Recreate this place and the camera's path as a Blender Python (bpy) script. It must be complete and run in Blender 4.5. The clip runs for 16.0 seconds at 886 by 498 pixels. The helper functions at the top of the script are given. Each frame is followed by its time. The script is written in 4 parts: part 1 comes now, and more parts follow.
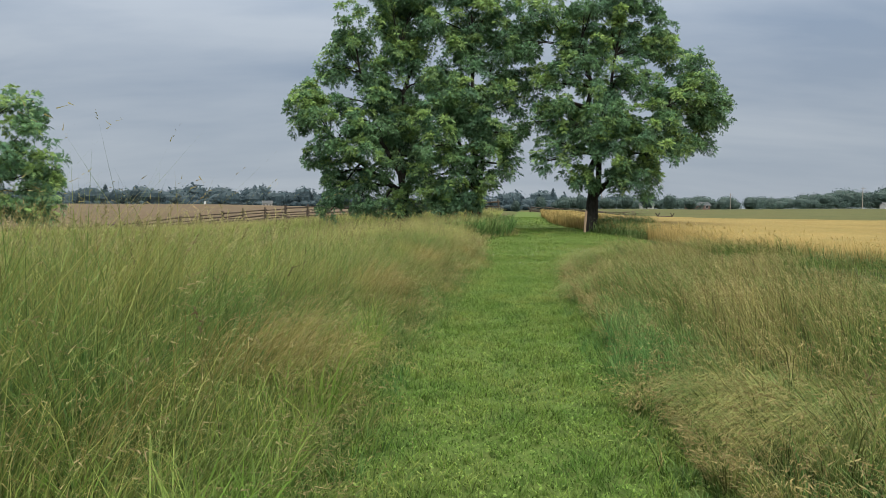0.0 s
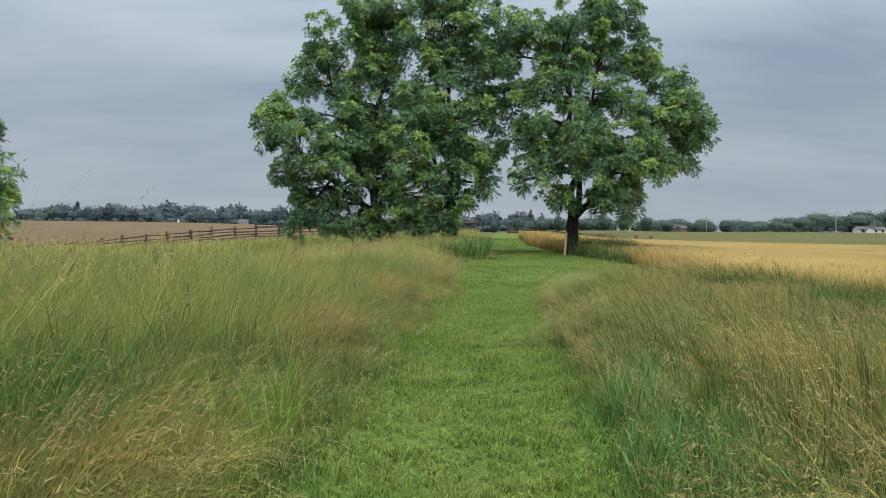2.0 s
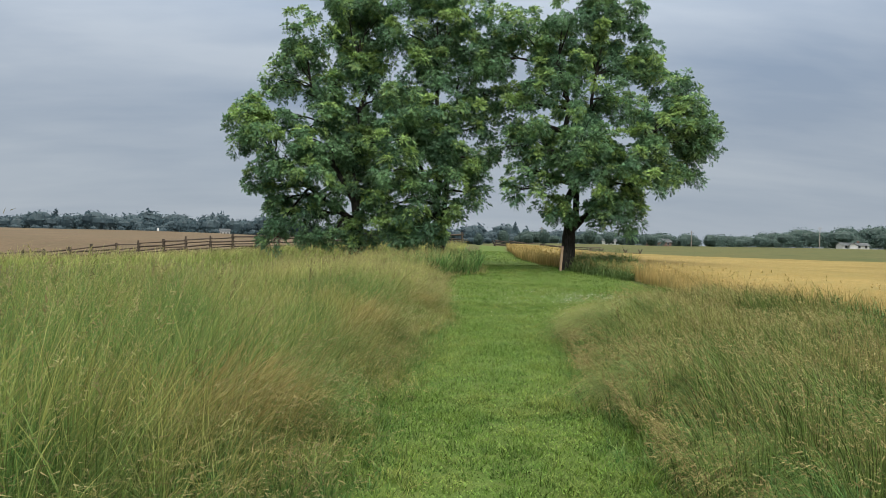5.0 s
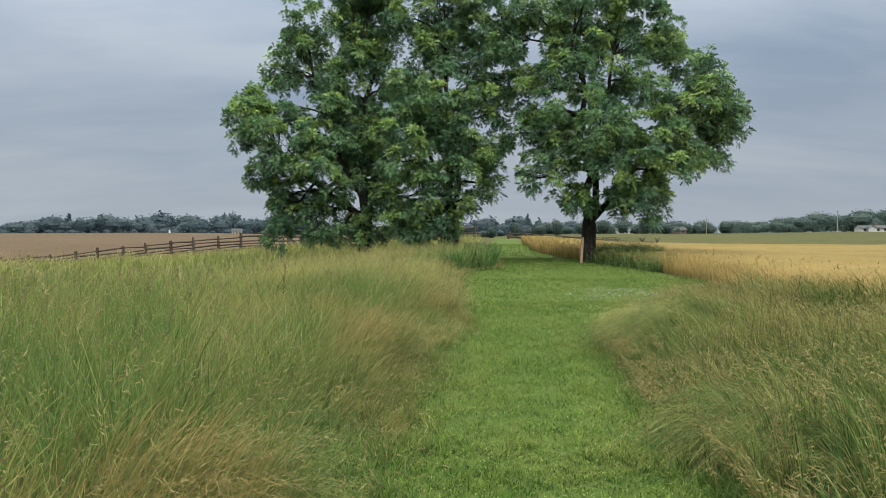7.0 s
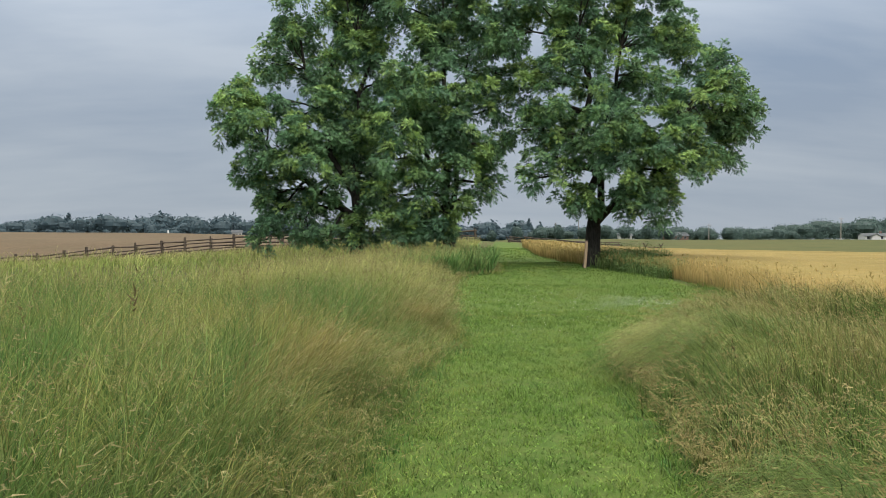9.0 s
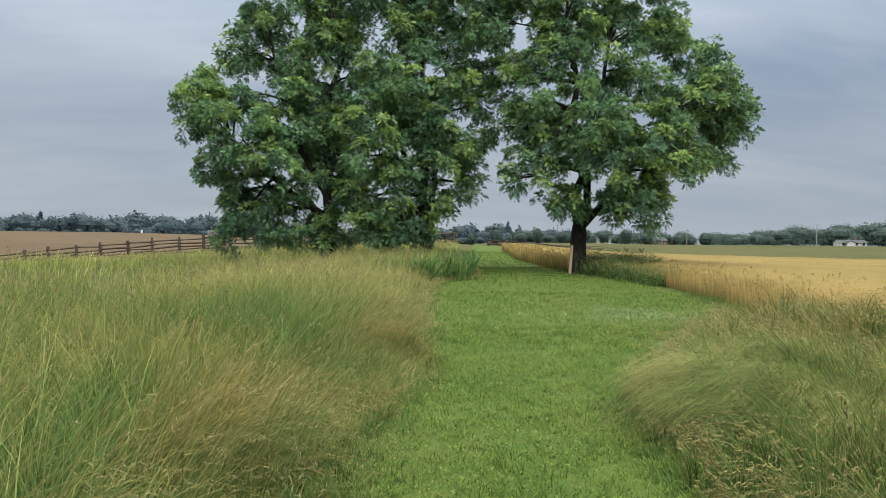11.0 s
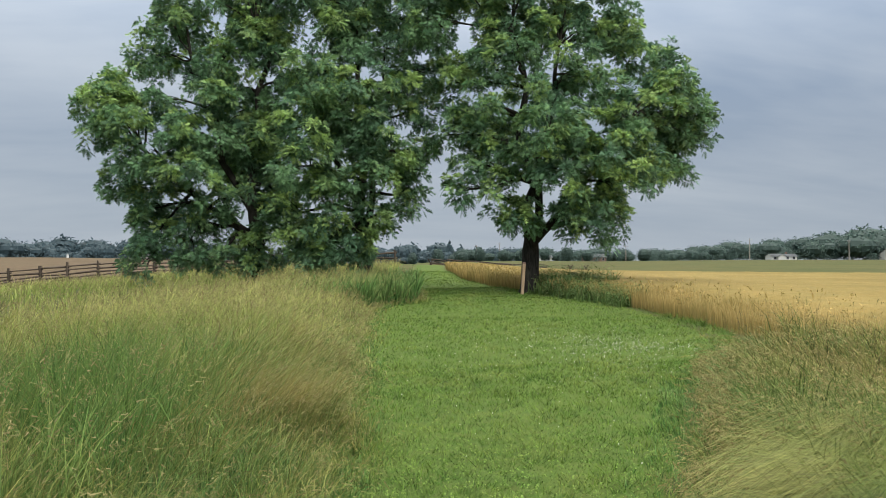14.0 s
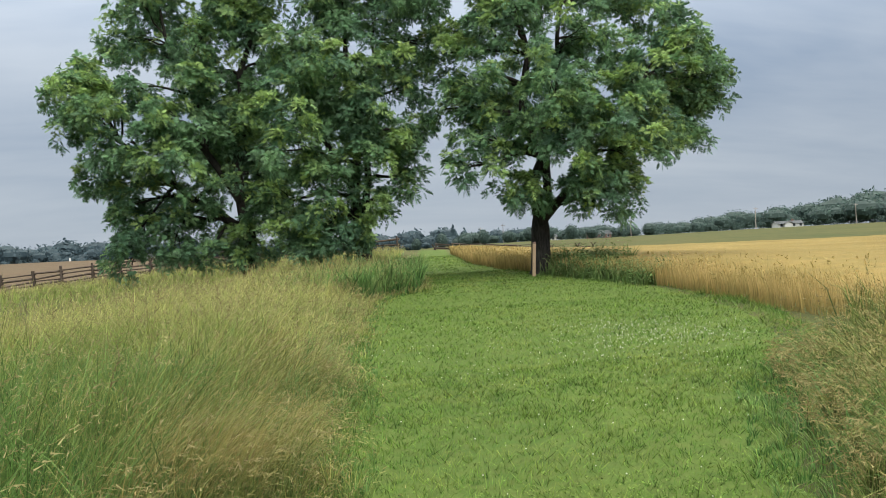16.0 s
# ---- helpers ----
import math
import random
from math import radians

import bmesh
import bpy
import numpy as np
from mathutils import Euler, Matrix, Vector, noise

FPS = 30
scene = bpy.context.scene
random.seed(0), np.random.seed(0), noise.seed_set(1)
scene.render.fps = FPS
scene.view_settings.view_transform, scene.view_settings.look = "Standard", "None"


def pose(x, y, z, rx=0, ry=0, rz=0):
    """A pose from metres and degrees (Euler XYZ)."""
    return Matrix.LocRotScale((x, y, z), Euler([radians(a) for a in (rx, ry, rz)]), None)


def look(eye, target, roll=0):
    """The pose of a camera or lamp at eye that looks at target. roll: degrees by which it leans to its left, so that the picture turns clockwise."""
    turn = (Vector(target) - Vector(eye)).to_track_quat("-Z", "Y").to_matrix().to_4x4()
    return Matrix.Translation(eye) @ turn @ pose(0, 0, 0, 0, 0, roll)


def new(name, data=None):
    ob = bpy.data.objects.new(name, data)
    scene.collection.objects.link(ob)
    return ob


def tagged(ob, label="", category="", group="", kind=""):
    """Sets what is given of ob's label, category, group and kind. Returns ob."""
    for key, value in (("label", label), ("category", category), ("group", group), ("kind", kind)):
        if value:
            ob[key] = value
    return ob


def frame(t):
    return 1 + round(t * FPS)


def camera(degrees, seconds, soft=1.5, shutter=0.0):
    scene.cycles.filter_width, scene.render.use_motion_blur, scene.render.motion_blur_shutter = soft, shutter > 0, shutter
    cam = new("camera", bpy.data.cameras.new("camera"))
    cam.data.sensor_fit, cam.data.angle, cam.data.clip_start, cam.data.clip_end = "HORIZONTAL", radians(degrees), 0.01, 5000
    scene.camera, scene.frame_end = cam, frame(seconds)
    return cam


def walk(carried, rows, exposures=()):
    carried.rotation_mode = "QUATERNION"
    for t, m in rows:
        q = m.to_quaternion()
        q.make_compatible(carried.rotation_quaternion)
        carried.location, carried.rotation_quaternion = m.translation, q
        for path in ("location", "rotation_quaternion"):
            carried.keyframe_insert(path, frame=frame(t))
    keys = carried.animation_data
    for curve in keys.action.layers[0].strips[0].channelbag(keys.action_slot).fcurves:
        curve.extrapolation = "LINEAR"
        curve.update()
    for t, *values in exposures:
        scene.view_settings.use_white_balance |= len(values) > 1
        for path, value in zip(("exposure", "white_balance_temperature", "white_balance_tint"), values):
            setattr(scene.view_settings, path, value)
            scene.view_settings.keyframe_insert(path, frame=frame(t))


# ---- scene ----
cam = camera(60.9, 16.0, soft=0.65)
METRES, EYE, TILT, LEAN, TURN = 17.5, 1.55, -2.8, -0.2, 0.0
ROWS = [
    (0.0, 0.0, 0.0, 0.0, -0.0, 0.0, -0.0),
    (0.5, 0.0031, 0.0345, 0.0003, -0.4, -0.43, -0.14),
    (1.0, 0.0093, 0.0659, 0.0024, -0.98, -0.07, 0.48),
    (1.5, 0.013, 0.0958, 0.0046, -1.38, 0.7, 0.03),
    (2.0, 0.0148, 0.1279, 0.0077, -1.69, 1.55, -0.39),
    (2.5, 0.0184, 0.1612, 0.0092, -2.5, 2.0, -1.17),
    (3.0, 0.0152, 0.1933, 0.0104, -3.0, 2.28, -1.34),
    (3.5, 0.014, 0.2233, 0.0115, -3.27, 2.28, -1.48),
    (4.0, 0.0115, 0.2548, 0.0156, -3.14, 2.52, -1.62),
    (6.5, 0.0135, 0.4024, 0.025, -2.25, 2.12, 0.6),
    (7.0, 0.0147, 0.4335, 0.0264, -1.93, 2.0, 0.57),
    (7.5, 0.0194, 0.4639, 0.0258, -1.75, 1.98, 0.52),
    (8.0, 0.0232, 0.4935, 0.0261, -1.69, 2.1, 0.13),
    (10.5, 0.0449, 0.6508, 0.0324, -2.24, 2.32, -0.27),
    (11.0, 0.0437, 0.6818, 0.0354, -3.5, 2.48, -0.48),
    (11.5, 0.0444, 0.7132, 0.0375, -3.89, 3.48, -1.08),
    (12.0, 0.0446, 0.7464, 0.0378, -5.41, 3.5, -1.15),
    (12.5, 0.0473, 0.7771, 0.0379, -6.15, 3.57, -0.76),
    (13.0, 0.0509, 0.8066, 0.0408, -6.51, 3.68, 0.48),
    (13.5, 0.0552, 0.8383, 0.0416, -7.7, 3.67, 0.74),
    (14.0, 0.0594, 0.8684, 0.0436, -7.88, 3.97, 0.66),
    (14.5, 0.0599, 0.8994, 0.0435, -7.61, 4.29, 0.68),
    (15.0, 0.0638, 0.9302, 0.0436, -7.46, 4.04, 0.67),
    (15.5, 0.0692, 0.9607, 0.0463, -7.48, 3.28, 1.17),
    (16.0, 0.0766, 0.9916, 0.0487, -7.41, 2.82, 3.55),
]
walk(cam, [(t, pose(0, 0, EYE, TILT, LEAN, TURN) @ pose(METRES * x, METRES * y, METRES * z, 90 + pitch, roll, yaw)) for t, x, y, z, yaw, pitch, roll in ROWS], [(0.0, 0.13), (0.5, 0.23), (1.0, 0.26), (1.5, 0.12), (2.5, 0.15), (7.0, 0.13), (12.0, 0.21), (15.0, 0.22), (15.5, 0.22), (16.0, 0.34)])

# ---- sky and sun ----
world = bpy.data.worlds.new("overcast_sky")
scene.world = world
world.use_nodes = True
wn, wl = world.node_tree.nodes, world.node_tree.links
wn.clear()


def wnode(kind, **values):
    n = wn.new(kind)
    for key, value in values.items():
        n.inputs[key].default_value = value
    return n


def wmath(op, a, b=0.0, clamp=False):
    n = wn.new("ShaderNodeMath")
    n.operation, n.use_clamp = op, clamp
    for i, v in enumerate((a, b)):
        if isinstance(v, (int, float)):
            n.inputs[i].default_value = v
        else:
            wl.new(v, n.inputs[i])
    return n.outputs[0]


def wmix(fac, a, b):
    n = wn.new("ShaderNodeMix")
    n.data_type = "RGBA"
    for i, v in ((0, fac), (6, a), (7, b)):
        if isinstance(v, (int, float, tuple)):
            n.inputs[i].default_value = v
        else:
            wl.new(v, n.inputs[i])
    return n.outputs[2]


SUN_EL, SUN_ROT = radians(40), radians(158)
coord = wn.new("ShaderNodeTexCoord")
split = wn.new("ShaderNodeSeparateXYZ")
wl.new(coord.outputs["Generated"], split.inputs[0])
height = wmath("MAXIMUM", split.outputs[2], 0.0)
low = wmath("ADD", height, 0.22)
flat = wn.new("ShaderNodeCombineXYZ")
wl.new(wmath("DIVIDE", wmath("MULTIPLY", split.outputs[0], 0.42), low), flat.inputs[0])
wl.new(wmath("DIVIDE", split.outputs[1], low), flat.inputs[1])
broad = wnode("ShaderNodeTexNoise", Scale=0.95, Detail=5.0, Roughness=0.5, Distortion=0.4)
fine = wnode("ShaderNodeTexNoise", Scale=3.2, Detail=6.0, Roughness=0.55, Distortion=0.2)
for n in (broad, fine):
    wl.new(flat.outputs[0], n.inputs["Vector"])
cloud = wmath("ADD", wmath("MULTIPLY", broad.outputs["Fac"], 0.75), wmath("MULTIPLY", fine.outputs["Fac"], 0.25))
cloud = wmath("MULTIPLY", wmath("SUBTRACT", cloud, 0.40), 5.5, True)
grey = wmix(cloud, (0.192, 0.245, 0.325, 1), (0.345, 0.388, 0.442, 1))
haze = wmath("SUBTRACT", 1.0, wmath("MULTIPLY", height, 4.2, True), True)
grey = wmix(wmath("MULTIPLY", haze, 0.7), grey, (0.405, 0.457, 0.52, 1))
grey = wmix(wmath("MULTIPLY", wmath("SUBTRACT", height, 0.3, True), 2.0, True), grey, (0.46, 0.455, 0.415, 1))
nishita = wn.new("ShaderNodeTexSky")
nishita.sky_type, nishita.sun_disc = "NISHITA", False
nishita.sun_elevation, nishita.sun_rotation = SUN_EL, SUN_ROT
clear = wn.new("ShaderNodeVectorMath")
clear.operation = "SCALE"
clear.inputs["Scale"].default_value = 0.06
wl.new(nishita.outputs[0], clear.inputs[0])
veiled = wmix(0.93, clear.outputs[0], grey)
back = wn.new("ShaderNodeBackground")
wl.new(veiled, back.inputs["Color"])
# an overcast sky is brighter overhead than near the horizon
wl.new(wmath("ADD", 1.0, wmath("MULTIPLY", wmath("POWER", height, 2.2), 8.6)), back.inputs["Strength"])
wl.new(back.outputs[0], wn.new("ShaderNodeOutputWorld").inputs[0])

sun = new("sun", bpy.data.lights.new("sun", "SUN"))
sun.data.energy, sun.data.angle, sun.data.color = 1.5, radians(25), (1.0, 0.96, 0.88)
sun.matrix_world = look((0, 0, 60), (0 - 60 * math.sin(SUN_ROT) / math.tan(SUN_EL), 0 - 60 * math.cos(SUN_ROT) / math.tan(SUN_EL), 0))


# ---- materials ----
class Nodes:
    """A small builder for one procedural material."""

    def __init__(self, name):
        self.mat = bpy.data.materials.new(name)
        self.mat.use_nodes = True
        self.tree = self.mat.node_tree
        self.tree.nodes.clear()
        self.out = self.tree.nodes.new("ShaderNodeOutputMaterial")

    def put(self, socket, v):
        if isinstance(v, (int, float, tuple)):
            socket.default_value = v
        else:
            self.tree.links.new(v, socket)

    def node(self, kind, **values):
        n = self.tree.nodes.new(kind)
        for key, v in values.items():
            self.put(n.inputs[key], v)
        return n

    def place(self):
        return self.node("ShaderNodeNewGeometry").outputs["Position"]

    def noise(self, scale, detail=3.0, rough=0.55, vector=None):
        n = self.node("ShaderNodeTexNoise", Scale=scale, Detail=detail, Roughness=rough)
        self.put(n.inputs["Vector"], vector or self.place())
        return n.outputs["Fac"]

    def math(self, op, a, b=0.0, clamp=False):
        n = self.tree.nodes.new("ShaderNodeMath")
        n.operation, n.use_clamp = op, clamp
        self.put(n.inputs[0], a)
        self.put(n.inputs[1], b)
        return n.outputs[0]

    def ramp(self, v, lo, hi):
        n = self.tree.nodes.new("ShaderNodeMapRange")
        self.put(n.inputs[0], v)
        n.inputs[1].default_value, n.inputs[2].default_value = lo, hi
        return n.outputs[0]

    def mix(self, fac, a, b):
        n = self.tree.nodes.new("ShaderNodeMix")
        n.data_type = "RGBA"
        for i, v in ((0, fac), (6, a), (7, b)):
            self.put(n.inputs[i], v if not isinstance(v, tuple) else (*v[:3], 1.0))
        return n.outputs[2]

    def scale(self, colour, v):
        n = self.tree.nodes.new("ShaderNodeVectorMath")
        n.operation = "SCALE"
        self.put(n.inputs[0], colour)
        self.put(n.inputs["Scale"], v)
        return n.outputs[0]

    def uv(self):
        n = self.node("ShaderNodeUVMap")
        n.uv_map = "blade"
        s = self.node("ShaderNodeSeparateXYZ")
        self.tree.links.new(n.outputs[0], s.inputs[0])
        return s.outputs[0], s.outputs[1]

    def leaf(self, colour, through_colour, amount, rough=0.6, spec=0.3):
        p = self.node("ShaderNodeBsdfPrincipled", Roughness=rough)
        p.inputs["Specular IOR Level"].default_value = spec
        self.put(p.inputs["Base Color"], colour)
        t = self.node("ShaderNodeBsdfTranslucent")
        self.put(t.inputs["Color"], through_colour)
        m = self.node("ShaderNodeMixShader", Fac=amount)
        self.tree.links.new(p.outputs[0], m.inputs[1])
        self.tree.links.new(t.outputs[0], m.inputs[2])
        self.tree.links.new(m.outputs[0], self.out.inputs[0])
        return self.mat

    def solid(self, colour, rough=0.85, bump=None, strength=0.4, depth=0.02, spec=0.3):
        p = self.node("ShaderNodeBsdfPrincipled", Roughness=rough)
        p.inputs["Specular IOR Level"].default_value = spec
        self.put(p.inputs["Base Color"], colour)
        if bump is not None:
            b = self.node("ShaderNodeBump", Strength=strength, Distance=depth, Height=bump)
            self.tree.links.new(b.outputs[0], p.inputs["Normal"])
        self.tree.links.new(p.outputs[0], self.out.inputs[0])
        return self.mat


def grass_material(name, base, base2, tip, tip2, patch=0.45, tip_from=0.35, tip_to=1.0, vary=0.8):
    """Blades: green below, ripening towards the tip, in drifts of two kinds."""
    k = Nodes(name)
    u, v = k.uv()
    drift = k.ramp(k.noise(patch, 3.0), 0.40, 0.60)
    small = k.ramp(k.noise(patch * 5, 2.0), 0.35, 0.65)
    low_c = k.mix(k.math("MULTIPLY", small, 0.8), base, base2)
    top_c = k.mix(k.math("ADD", k.math("MULTIPLY", drift, 0.7), k.math("MULTIPLY", u, 0.3)), tip, tip2)
    ripe = k.math("MULTIPLY", k.ramp(v, tip_from, tip_to), k.ramp(k.math("ADD", u, k.math("MULTIPLY", drift, 0.5)), 0.1, 0.9))
    lush = k.ramp(k.noise(patch * 1.7, 2.0, 0.5, k.scale(k.place(), 1.13)), 0.42, 0.54)
    ripe = k.math("MULTIPLY", ripe, k.math("ADD", 0.2, k.math("MULTIPLY", lush, 0.8)))
    c = k.scale(k.mix(ripe, low_c, top_c), k.math("ADD", 0.93 * (1 - vary / 2), k.math("MULTIPLY", k.math("FRACT", k.math("MULTIPLY", u, 17.3)), 0.93 * vary)))
    return k.leaf(c, c, 0.35, 0.65, 0.2)


def soil_material(name, a, b, c, patch, fine_scale, bump=0.05):
    k = Nodes(name)
    big = k.ramp(k.noise(patch, 4.0), 0.35, 0.65)
    mid = k.ramp(k.noise(fine_scale * 0.2, 3.0), 0.3, 0.7)
    small = k.noise(fine_scale, 4.0, 0.7)
    col = k.mix(k.math("MULTIPLY", mid, 0.6), k.mix(big, a, b), c)
    return k.solid(k.scale(col, k.math("ADD", 0.5, k.math("MULTIPLY", small, 0.84))), 0.95, small, 0.6, bump, 0.1)


LAWN_SOIL = soil_material("mown_turf", (0.055, 0.102, 0.02), (0.078, 0.128, 0.025), (0.108, 0.124, 0.037), 0.6, 30, 0.02)
THATCH = soil_material("grass_thatch", (0.045, 0.065, 0.02), (0.07, 0.082, 0.03), (0.105, 0.092, 0.043), 0.3, 25)
STUBBLE = soil_material("dry_brown_field", (0.105, 0.073, 0.046), (0.13, 0.092, 0.058), (0.09, 0.073, 0.043), 0.05, 1.2, 0.1)
PASTURE = soil_material("green_pasture", (0.056, 0.072, 0.025), (0.082, 0.085, 0.03), (0.105, 0.088, 0.034), 0.03, 0.6, 0.1)
WHEAT_SOIL = soil_material("wheat_ground", (0.10, 0.105, 0.04), (0.13, 0.115, 0.045), (0.09, 0.10, 0.04), 0.08, 3, 0.1)
WHEAT_TOP = soil_material("ripe_wheat_canopy", (0.19, 0.135, 0.045), (0.275, 0.198, 0.07), (0.165, 0.14, 0.05), 0.10, 5, 0.12)

MOWN = grass_material("mown_grass", (0.072, 0.15, 0.027), (0.13, 0.208, 0.034), (0.19, 0.256, 0.048), (0.33, 0.315, 0.10), 0.45, 0.2, 1.1, 1.25)
MEADOW = grass_material("meadow_grass", (0.072, 0.165, 0.042), (0.13, 0.205, 0.048), (0.33, 0.35, 0.105), (0.39, 0.31, 0.10), 0.35, 0.33, 0.98, 1.0)
CREST = grass_material("ripe_meadow_grass", (0.16, 0.235, 0.055), (0.225, 0.28, 0.065), (0.49, 0.51, 0.17), (0.53, 0.49, 0.19), 0.3, 0.15, 0.8)
COMBED = grass_material("combed_grass", (0.105, 0.165, 0.04), (0.155, 0.21, 0.052), (0.31, 0.33, 0.105), (0.38, 0.34, 0.13), 0.6, 0.2, 0.9, 1.3)
LODGED = grass_material("lodged_grass", (0.085, 0.165, 0.04), (0.135, 0.195, 0.05), (0.34, 0.31, 0.115), (0.39, 0.31, 0.125), 0.4, 0.27, 0.92, 1.4)
CLOVER = grass_material("clover_leaf", (0.115, 0.195, 0.042), (0.155, 0.235, 0.05), (0.19, 0.265, 0.06), (0.27, 0.29, 0.08), 0.9, 0.2, 1.0, 1.1)
SEEDS = grass_material("grass_seed_heads", (0.25, 0.24, 0.10), (0.29, 0.245, 0.11), (0.31, 0.29, 0.125), (0.31, 0.225, 0.125), 0.5)
RED_SEEDS = grass_material("ripe_seed_heads", (0.26, 0.225, 0.095), (0.30, 0.245, 0.105), (0.35, 0.295, 0.125), (0.34, 0.27, 0.12), 0.5)
WEEDS = grass_material("weed_leaves", (0.085, 0.15, 0.045), (0.12, 0.19, 0.055), (0.165, 0.23, 0.07), (0.26, 0.23, 0.10), 0.8)
DOCK = grass_material("dock_seed", (0.14, 0.14, 0.055), (0.17, 0.14, 0.06), (0.17, 0.12, 0.065), (0.21, 0.14, 0.08), 0.5)
FRINGE = grass_material("edge_grass", (0.075, 0.18, 0.05), (0.115, 0.225, 0.06), (0.19, 0.28, 0.085), (0.31, 0.32, 0.125), 0.8, 0.25, 1.0, 1.2)
LUSH = grass_material("lush_grass", (0.12, 0.22, 0.035), (0.165, 0.265, 0.045), (0.24, 0.33, 0.07), (0.30, 0.34, 0.10), 0.8, 0.3, 1.1)
RUST = grass_material("rusty_grass", (0.105, 0.175, 0.045), (0.155, 0.195, 0.055), (0.33, 0.28, 0.10), (0.37, 0.265, 0.105), 0.6, 0.25, 0.9)
WHEAT = grass_material("ripe_wheat", (0.28, 0.23, 0.085), (0.34, 0.265, 0.095), (0.43, 0.31, 0.115), (0.47, 0.345, 0.14), 0.25, 0.0, 0.5, 0.3)


def leaf_material(name, dark, light, fresh, vary=1.15):
    k = Nodes(name)
    u, v = k.uv()
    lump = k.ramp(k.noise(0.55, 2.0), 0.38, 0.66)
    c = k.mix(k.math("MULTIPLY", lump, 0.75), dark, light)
    # high u takes the lighter tone; on walnuts u also carries painted daylight
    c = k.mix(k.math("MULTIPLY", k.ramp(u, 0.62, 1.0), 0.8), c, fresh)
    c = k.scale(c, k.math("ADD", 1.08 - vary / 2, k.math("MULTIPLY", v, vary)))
    return k.leaf(c, k.scale(c, 1.25), 0.3, 0.55, 0.2)


LEAVES = leaf_material("walnut_leaves", (0.078, 0.155, 0.088), (0.125, 0.225, 0.097), (0.245, 0.352, 0.1))
# both far greens have the blue of air haze mixed into the leaf colour
FAR_HAZED_LEAVES = leaf_material("hazed_woodland_leaves", (0.048, 0.08, 0.072), (0.062, 0.098, 0.083), (0.076, 0.113, 0.088), 0.6)
BLUE_HAZED_LEAVES = leaf_material("hazed_distant_leaves", (0.044, 0.072, 0.088), (0.054, 0.086, 0.098), (0.058, 0.09, 0.096), 0.5)


def bark_material():
    k = Nodes("furrowed_bark")
    stretch = k.node("ShaderNodeMapping", Scale=(1.0, 1.0, 0.22))
    k.tree.links.new(k.place(), stretch.inputs["Vector"])
    furrow = k.noise(14, 5.0, 0.65, stretch.outputs[0])
    col = k.mix(k.ramp(furrow, 0.35, 0.65), (0.016, 0.0145, 0.013), (0.042, 0.038, 0.034))
    col = k.mix(k.math("MULTIPLY", k.ramp(k.noise(1.5), 0.5, 0.7), 0.4), col, (0.07, 0.072, 0.056))
    return k.solid(col, 0.95, furrow, 0.9, 0.05, 0.1)


def timber_material(name, dark, light, rust):
    k = Nodes(name)
    u = k.node("ShaderNodeObjectInfo").outputs["Random"]
    grain = k.noise(22, 5.0, 0.6)
    col = k.mix(grain, dark, light)
    col = k.mix(k.math("MULTIPLY", k.ramp(k.noise(2.0), 0.45, 0.7), 0.5), col, rust)
    return k.solid(k.scale(col, k.math("ADD", 0.75, k.math("MULTIPLY", u, 0.5))), 0.9, grain, 0.5, 0.01, 0.2)


BARK = bark_material()
RAIL = timber_material("weathered_rail_timber", (0.04, 0.031, 0.027), (0.105, 0.082, 0.066), (0.07, 0.055, 0.04))
POST = timber_material("pale_post_timber", (0.20, 0.14, 0.09), (0.33, 0.245, 0.165), (0.20, 0.115, 0.065))
POLE = timber_material("utility_pole_timber", (0.20, 0.18, 0.16), (0.34, 0.31, 0.28), (0.25, 0.21, 0.17))


def paint_material(name, a, b, rough=0.7):
    k = Nodes(name)
    n = k.noise(1.5, 4.0)
    return k.solid(k.mix(n, a, b), rough, n, 0.1, 0.01)


WHITE = paint_material("white_siding", (0.50, 0.50, 0.49), (0.58, 0.58, 0.57))
ROOFING = paint_material("grey_shingles", (0.13, 0.14, 0.15), (0.19, 0.20, 0.21), 0.9)
GLASS = paint_material("dark_window_glass", (0.02, 0.025, 0.03), (0.03, 0.035, 0.04), 0.1)
BARN = paint_material("brown_boards", (0.15, 0.095, 0.08), (0.19, 0.12, 0.10))
PETAL = paint_material("clover_petals", (0.72, 0.70, 0.66), (0.82, 0.80, 0.76))


# ---- shapes ----
def part(name, bm, material, parent=None, label=""):
    me = bpy.data.meshes.new(name)
    bm.to_mesh(me)
    bm.free()
    me.materials.append(material)
    ob = new(name, me)
    ob.parent = parent
    return tagged(ob, label=label)


def empty(name, x, y, z, rz=0.0):
    ob = new(name)
    ob.matrix_basis = pose(x, y, z, 0, 0, rz)
    return ob


def box(size, at=(0, 0, 0), turn=(0, 0, 0), bevel=0.0, taper=1.0):
    bm = bmesh.new()
    bmesh.ops.create_cube(bm, size=1.0)
    for v in bm.verts:
        k = taper if v.co.z > 0 else 1.0
        v.co = Vector((v.co.x * size[0] * k, v.co.y * size[1] * k, v.co.z * size[2]))
    if bevel:
        bmesh.ops.bevel(bm, geom=bm.edges[:], offset=bevel, segments=1, affect="EDGES")
    bm.transform(pose(*at, *turn))
    return bm


